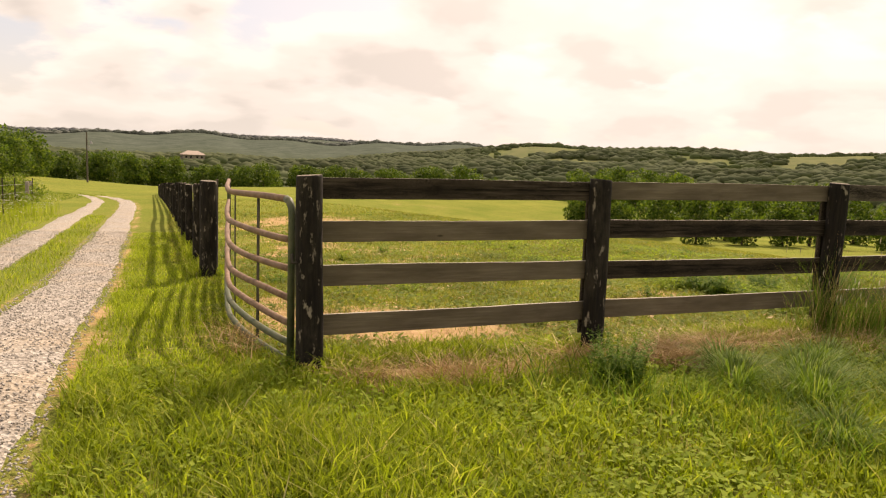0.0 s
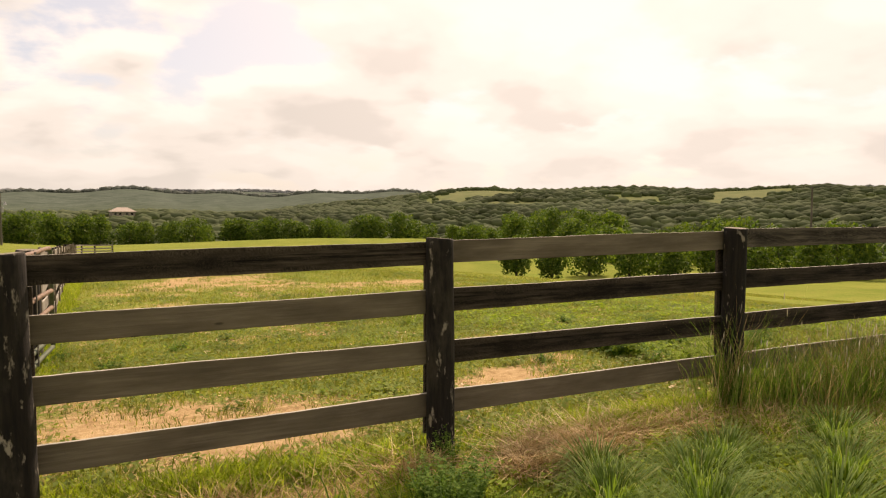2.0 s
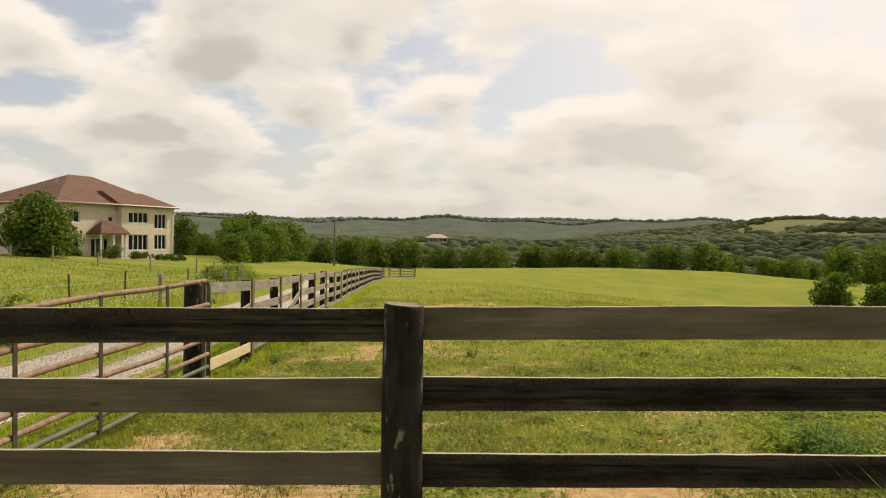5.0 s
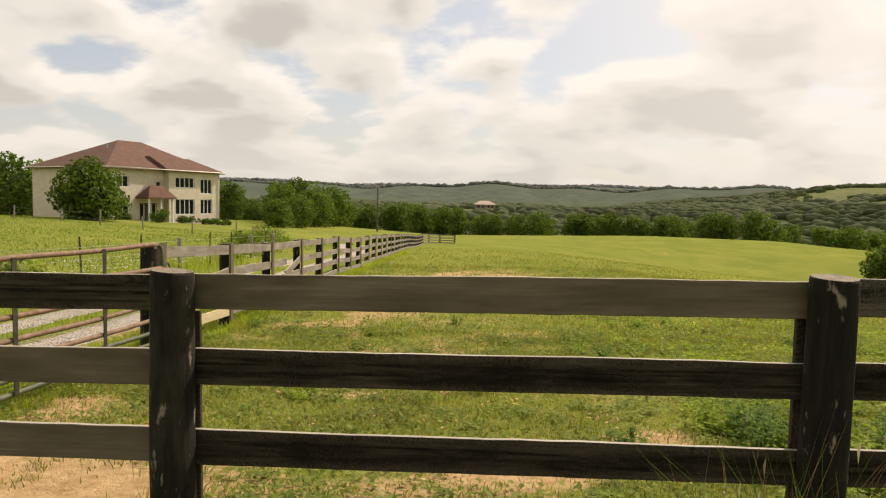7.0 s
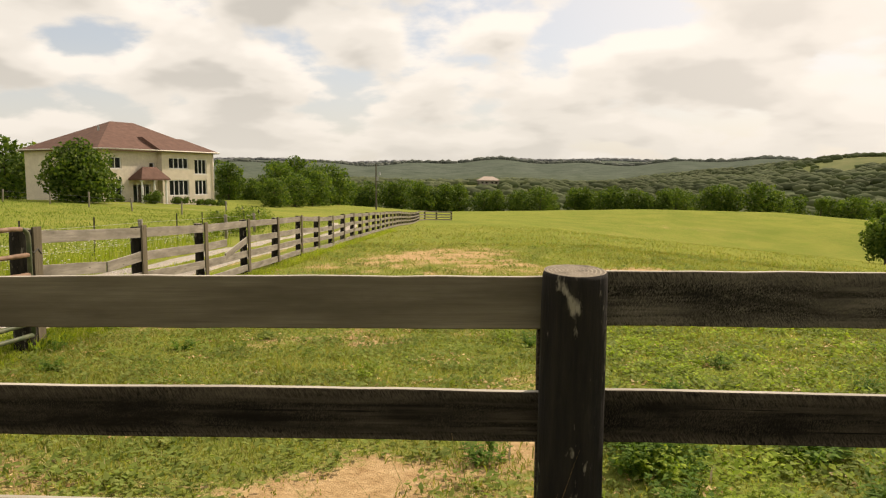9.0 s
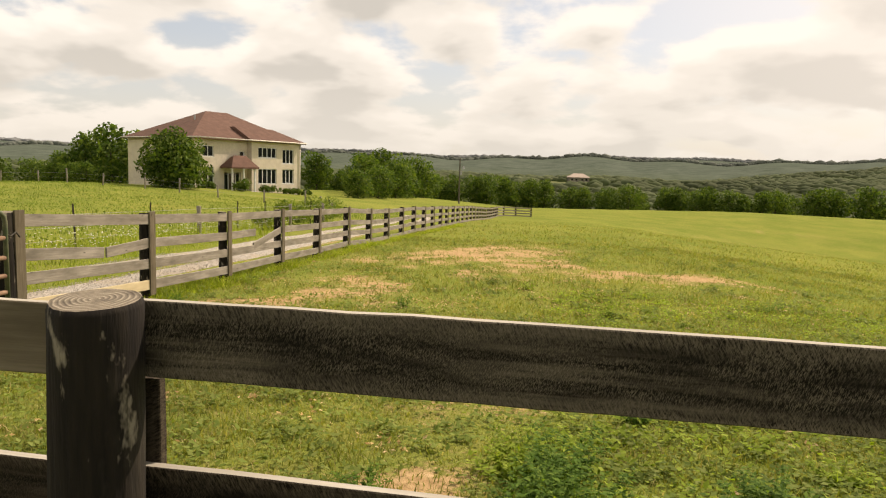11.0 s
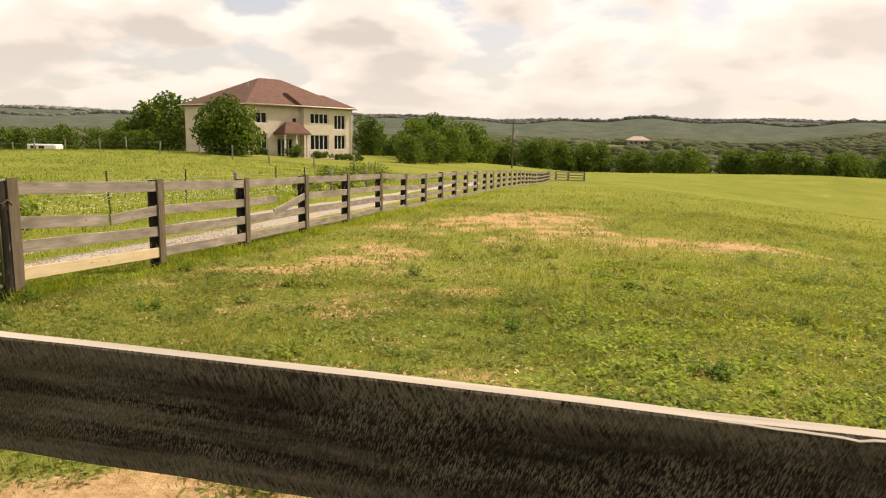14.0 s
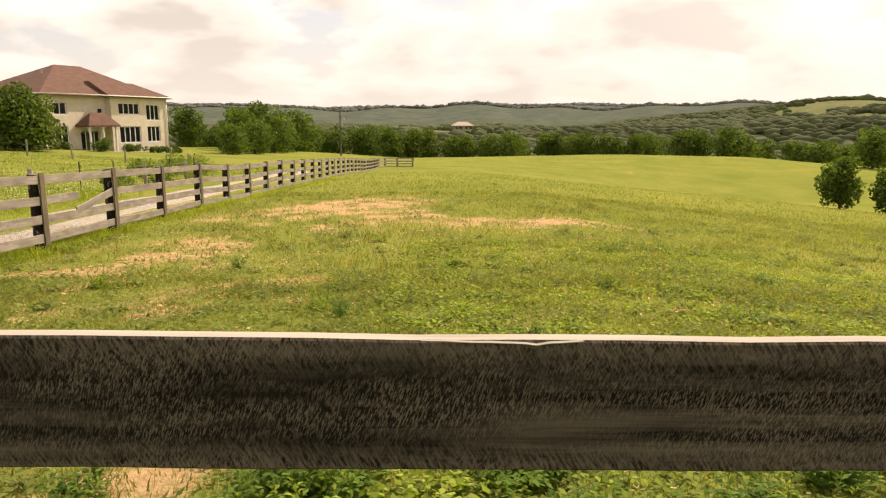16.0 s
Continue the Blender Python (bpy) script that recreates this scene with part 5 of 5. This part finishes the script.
def leaf_scatter(name, seed, n, xr, yr, up, size, mat, label, keep=None):
    """Small flat leaves of clover and plantain among the grass, in loose clumps."""
    rng = np.random.RandomState(seed)
    k = n // 30
    cx, cy = rng.uniform(*xr, k), yr[0] + (yr[1] - yr[0]) * rng.rand(k) ** 1.2
    c = rng.randint(0, k, n)
    spread = rng.uniform(0.05, 0.22, k)[c]
    x, y = cx[c] + rng.normal(0, 1, n) * spread, cy[c] + rng.normal(0, 1, n) * spread
    ok = ~on_drive(x, y) & (bare(x, y) < 0.45 + 0.3 * rng.rand(n))
    x, y = x[ok], y[ok]
    m = len(x)
    p = np.stack([x, y, height(x, y) + up * rng.uniform(0.3, 1.3, m)], 1)
    a = rng.uniform(0, 6.283, m)
    s = size * rng.uniform(0.6, 1.5, m)
    d = np.stack([np.cos(a), np.sin(a), rng.uniform(-0.3, 0.7, m)], 1) * s[:, None]
    w = np.stack([-np.sin(a), np.cos(a), rng.uniform(-0.4, 0.4, m)], 1) * s[:, None] * 0.5
    P = np.stack([p - d * 0.6, p + w, p - w, p + d], 1).reshape(-1, 3)
    o = 4 * np.arange(m)[:, None]
    F = np.concatenate([o + (0, 1, 2), o + (1, 3, 2)], 1).reshape(-1, 3)
    tagged(new(name, tri_mesh(name, P, F, mat)), label, "ground cover", kind="stuff")


leaf_scatter("clover", 41, 46000, (-1.5, 7), (-4.6, 0.2), 0.065, 0.022, M_BRIGHT, "low clover leaves mixed through the verge grass")
leaf_scatter("clover", 42, 38000, (-0.4, 11), (0.3, 9), 0.045, 0.026, M_PLANTAIN, "low clover and plantain leaves in the grazed pasture")
leaf_scatter("pasture_weeds", 45, 8000, (-0.4, 12), (0.4, 10), 0.07, 0.026, M_PLANTAIN, "dark broad-leaved weed clumps in the grazed grass")
leaf_scatter("pasture_weeds", 43, 18000, (-0.4, 22), (6, 26), 0.06, 0.040, M_PLANTAIN, "low broad-leaved weeds spread through the pasture")
leaf_scatter("clover", 46, 22000, (5.5, 13), (2.2, 12), 0.06, 0.028, M_BRIGHT, "bright clover spreading through the richer pasture")
leaf_scatter("dry_leaves", 44, 8000, (-0.3, 11), (0.3, 16), 0.02, 0.022, M_STRAW, "dry straw flecks on the grazed ground")


def straw_patch(seed, spots, label):
    rng = np.random.RandomState(seed)
    X, Y = [], []
    for cx, cy, rx, ry, n in spots:
        X.append(rng.normal(cx, rx, n))
        Y.append(rng.normal(cy, ry, n))
    x, y = np.concatenate(X), np.concatenate(Y)
    V, F = blades(rng, x, y, rng.uniform(0.14, 0.36, len(x)), rng.uniform(0.003, 0.007, len(x)), 1.3, 0.02, 0.62)
    tagged(new("straw", tri_mesh("straw", V, F, M_STRAW)), label, "straw", kind="stuff")


straw_patch(5, [(0.85, -0.45, 0.18, 0.09, 600), (0.3, -0.33, 0.10, 0.07, 220), (1.42, -0.5, 0.10, 0.07, 250), (1.95, -0.22, 0.16, 0.09, 450), (2.75, -0.42, 0.16, 0.12, 1300), (3.15, -0.22, 0.30, 0.12, 1500), (3.9, -0.25, 0.25, 0.12, 900), (-0.35, 0.9, 0.12, 0.4, 350), (4.9, -1.4, 0.3, 0.2, 300)], "flattened tan dead grass at the foot of the fence")


def leafy_weed(x, y, h, w, seed, label, mat, stems=14, leaf=0.03, per=26, name="weed"):
    """Upright stems set with small leaves from the ground to the tip."""
    rng = np.random.RandomState(seed)
    V, F, n = [], [], 0
    for _ in range(stems):
        a, r = rng.uniform(0, 6.28), w * 0.5 * math.sqrt(rng.rand())
        hh = h * rng.uniform(0.55, 1.05)
        tip = np.array([math.cos(a) * r, math.sin(a) * r, hh])
        root = np.array([math.cos(a) * r * 0.35, math.sin(a) * r * 0.35, -0.02])
        side = np.array([math.sin(a), -math.cos(a), 0]) * 0.0035
        V += [root - side, root + side, tip]
        F.append((n, n + 1, n + 2))
        n += 3
        for q in range(per):
            u = rng.rand() ** 0.8
            c = root + (tip - root) * u
            d = rng.normal(size=3)
            d[2] = abs(d[2]) * 0.5
            d = d / np.linalg.norm(d) * leaf * rng.uniform(0.6, 1.4) * (1.25 - 0.7 * u)
            s = np.cross(d, (0, 0, 1)) * 0.42 + 1e-4
            mid = c + d * 0.9
            V += [c, mid + s, mid - s, c + d * 1.9 - (0, 0, leaf * 0.3)]
            F += [(n, n + 1, n + 2), (n + 1, n + 3, n + 2)]
            n += 4
    ob = new(name, tri_mesh(name, np.array(V), np.array(F), mat))
    ob.location = (x, y, hz(x, y))
    return tagged(ob, label, "weed", "weeds")


leafy_weed(1.86, -0.88, 0.38, 0.46, 1, "bushy green weed grown up before a fence post", M_WEED, 80, 0.020, 46)
leafy_weed(2.22, -0.16, 0.24, 0.22, 4, "small green weed at the foot of a fence post", M_WEED, 24, 0.016, 24)
leafy_weed(2.05, -1.15, 0.20, 0.5, 2, "low green weed clump beside the fence", M_BRIGHT, 24, 0.020, 22)
leafy_weed(-0.12, -0.05, 0.18, 0.2, 3, "small green weed at the gate post", M_WEED, 12, 0.018, 20)
for k, (x, y, h, w) in enumerate(((4.9, 6.6, 0.34, 0.5), (5.15, 6.3, 0.2, 0.36), (4.6, 2.3, 0.16, 0.4), (2.0, 7.6, 0.2, 0.3), (3.2, 9.2, 0.2, 0.4), (6.2, 4.2, 0.13, 0.3), (7.3, 3.3, 0.15, 0.4), (7.0, 5.3, 0.15, 0.4), (8.0, 4.4, 0.14, 0.4), (6.3, 9.5, 0.2, 0.5), (8.2, 7.8, 0.2, 0.5), (5.6, 1.7, 0.22, 0.5), (6.1, 1.5, 0.25, 0.5), (6.7, 1.8, 0.2, 0.6), (7.4, 1.9, 0.2, 0.5), (1.9, 3.6, 0.15, 0.4), (0.4, 4.6, 0.14, 0.4), (1.2, 5.8, 0.15, 0.4), (3.5, 4.6, 0.13, 0.35), (-0.15, 5.5, 0.2, 0.5), (0.0, 8.2, 0.25, 0.4), (0.05, 10.6, 0.25, 0.5), (9.2, 6.1, 0.2, 0.6), (10.5, 8.5, 0.2, 0.6), (5.0, 12, 0.25, 0.5), (9, 11, 0.2, 0.6))):
    leafy_weed(x, y, h, w, 20 + k, "broad-leaved green weed in the grazed grass", M_WEED if k % 3 else M_BRIGHT, 16, 0.03, 16)
for k, (x, y) in enumerate(((5.2, 1.0), (5.7, 0.9), (6.3, 0.8), (6.9, 0.8), (7.5, 0.9), (5.5, 0.5), (6.0, 0.4), (6.6, 0.45), (7.2, 0.4))):
    leafy_weed(x, y, 0.34, 0.5, 70 + k, "bright leafy weeds growing beside the fence", M_BRIGHT, 20, 0.035, 20)


bank = random.Random(77)
for k in range(18):
    x, y = bank.uniform(5.3, 8.2), bank.uniform(1.5, 2.9)
    leafy_weed(x, y, bank.uniform(0.20, 0.34), bank.uniform(0.4, 0.65), 300 + k, "dense leafy green weeds in the pasture corner", M_WEED if k % 3 else M_BRIGHT, 26, 0.034, 20)


def tall_weeds(seed, n, cx, cy, sx, sy, hgt, label):
    """Rank grass with thin stalks and pale seed heads."""
    rng = np.random.RandomState(seed)
    x, y = rng.normal(cx, sx, n), np.minimum(rng.normal(cy, sy, n), 0.25)
    h = hgt * rng.uniform(0.5, 1.1, n)
    V, F = blades(rng, x, y, h, rng.uniform(0.0025, 0.006, n), 0.6)
    ob = new("tall_grass", tri_mesh("tall_grass", V, F, M_COARSE))
    tagged(ob, label, "tall grass", kind="stuff")
    q = n // 3
    dx, dy = rng.normal(cx, sx, q), np.minimum(rng.normal(cy, sy, q), 0.25)
    D, G = blades(rng, dx, dy, hgt * rng.uniform(0.6, 1.2, q), rng.uniform(0.002, 0.0045, q), 0.5)
    tagged(new("dry_stalks", tri_mesh("dry_stalks", D, G, M_STRAW)), "thin dry stalks standing among rank grass", "tall grass", kind="stuff")
    m = n // 9
    hx, hy, hh = x[:m], y[:m], h[:m]
    tips = V.reshape(-1, 5, 3)[:m, 4]
    A = tips + rng.normal(0, 0.008, (m, 3))
    P = np.stack([A - (0, 0, 0.035), A + (0.004, 0, 0.005), A + (-0.004, 0.003, 0.005), A + (0.003, 0, 0.035)], 1).reshape(-1, 3)
    o = 4 * np.arange(m)[:, None]
    G = np.concatenate([o + (0, 1, 2), o + (1, 3, 2)], 1).reshape(-1, 3)
    tagged(new("seed_heads", tri_mesh("seed_heads", P, G, M_SEED)), "pale dry seed heads above rank grass", "tall grass", kind="stuff")


tall_weeds(2, 150, 4.60, -0.13, 0.15, 0.08, 0.85, "tall rank grass grown round a fence post")
tall_weeds(3, 2600, 6.0, -0.30, 0.70, 0.22, 0.55, "rank tangled weeds along the fence")
tall_weeds(4, 2000, 8.2, -0.35, 0.9, 0.28, 0.58, "rank tangled weeds along the fence")
straw_patch(8, [(5.3, -0.55, 0.5, 0.2, 2200), (6.2, -0.5, 0.6, 0.2, 1500), (7.6, -0.6, 0.8, 0.2, 1500)], "brown dead stalks tangled under the fence weeds")


for k, (x, y, h, w) in enumerate(((4.62, -0.12, 0.5, 0.36), (4.95, -0.2, 0.5, 0.4), (5.15, -0.35, 0.5, 0.5), (5.6, -0.5, 0.42, 0.5), (6.1, -0.3, 0.5, 0.6), (6.6, -0.55, 0.42, 0.6), (7.2, -0.35, 0.5, 0.6), (7.9, -0.5, 0.5, 0.7), (8.6, -0.4, 0.5, 0.7), (9.3, -0.5, 0.5, 0.7))):
    leafy_weed(x, y, h, w, 140 + k, "wispy rank weed with thin stems beside the fence", M_WEED if k % 2 else M_COARSE, 60, 0.014, 34)


def tussock(x, y, h, w, seed):
    """One clump of arching coarse blades."""
    rng = np.random.RandomState(seed)
    n = 340
    a, r = rng.uniform(0, 6.283, n), 0.22 * w * np.sqrt(rng.rand(n))
    bx, by = np.cos(a) * r, np.sin(a) * r
    hh, sp = h * rng.uniform(0.5, 1.1, n), w * rng.uniform(0.15, 0.75, n)
    wd = rng.uniform(0.004, 0.008, n)
    tx, ty = -np.sin(a) * wd / 2, np.cos(a) * wd / 2
    P = np.zeros((n, 7, 3))
    for k, (u, zz, f) in enumerate(((0.0, 0.0, 1.0), (0.35, 0.72, 0.9), (0.75, 1.0, 0.6))):
        cx, cy = bx + np.cos(a) * sp * u, by + np.sin(a) * sp * u
        P[:, 2 * k] = np.stack([cx - tx * f, cy - ty * f, hh * zz], 1)
        P[:, 2 * k + 1] = np.stack([cx + tx * f, cy + ty * f, hh * zz], 1)
    P[:, 6] = np.stack([bx + np.cos(a) * sp * 1.15, by + np.sin(a) * sp * 1.15, hh * 0.8], 1)
    o = 7 * np.arange(n)[:, None]
    F = np.concatenate([o + (0, 1, 3), o + (0, 3, 2), o + (2, 3, 5), o + (2, 5, 4), o + (4, 5, 6)], 1).reshape(-1, 3)
    ob = new("grass_tussock", tri_mesh("grass_tussock", P.reshape(-1, 3), F, M_COARSE))
    ob.location = (x, y, hz(x, y) - 0.01)
    tagged(ob, "arching clump of coarse blue-green grass on the verge", "grass tussock", "verge tussocks")


for k, (x, y, h, w) in enumerate(((2.9, -1.5, 0.26, 0.5), (2.65, -1.1, 0.24, 0.45), (3.2, -1.15, 0.25, 0.5), (2.85, -0.75, 0.22, 0.4), (3.6, -0.95, 0.24, 0.45), (3.5, -1.7, 0.25, 0.5), (2.5, -2.0, 0.18, 0.4), (4.1, -1.35, 0.24, 0.5), (4.6, -0.95, 0.22, 0.45), (4.3, -2.0, 0.22, 0.5), (5.3, -1.4, 0.24, 0.5))):
    tussock(x, y, h, w, 200 + k)


def flower_patch():
    rng = np.random.RandomState(31)
    n = 520
    x, y = rng.uniform(-6.4, -4.6, n), rng.uniform(11, 24, n)
    z = height(x, y) + rng.uniform(0.25, 0.7, n)
    c = np.stack([x, y, z], 1)
    s = 0.028
    P = np.stack([c + (s, 0, 0), c + (0, s, 0.01), c + (-s, 0, 0), c + (0, -s, 0.012)], 1).reshape(-1, 3)
    o = 4 * np.arange(n)[:, None]
    F = np.concatenate([o + (0, 1, 2), o + (0, 2, 3)], 1).reshape(-1, 3)
    tagged(new("white_wildflowers", tri_mesh("white_wildflowers", P, F, M_WHITE)), "small white wildflower heads in long roadside grass", "wildflowers", kind="stuff")
    V, G = blades(rng, np.repeat(x, 3), np.repeat(y, 3), np.repeat(z - height(x, y), 3), np.full(3 * n, 0.008), 0.15)
    tagged(new("flower_stems", tri_mesh("flower_stems", V, G, M_GRASS)), "thin green wildflower stems in long grass", "wildflowers", kind="stuff")


flower_patch()
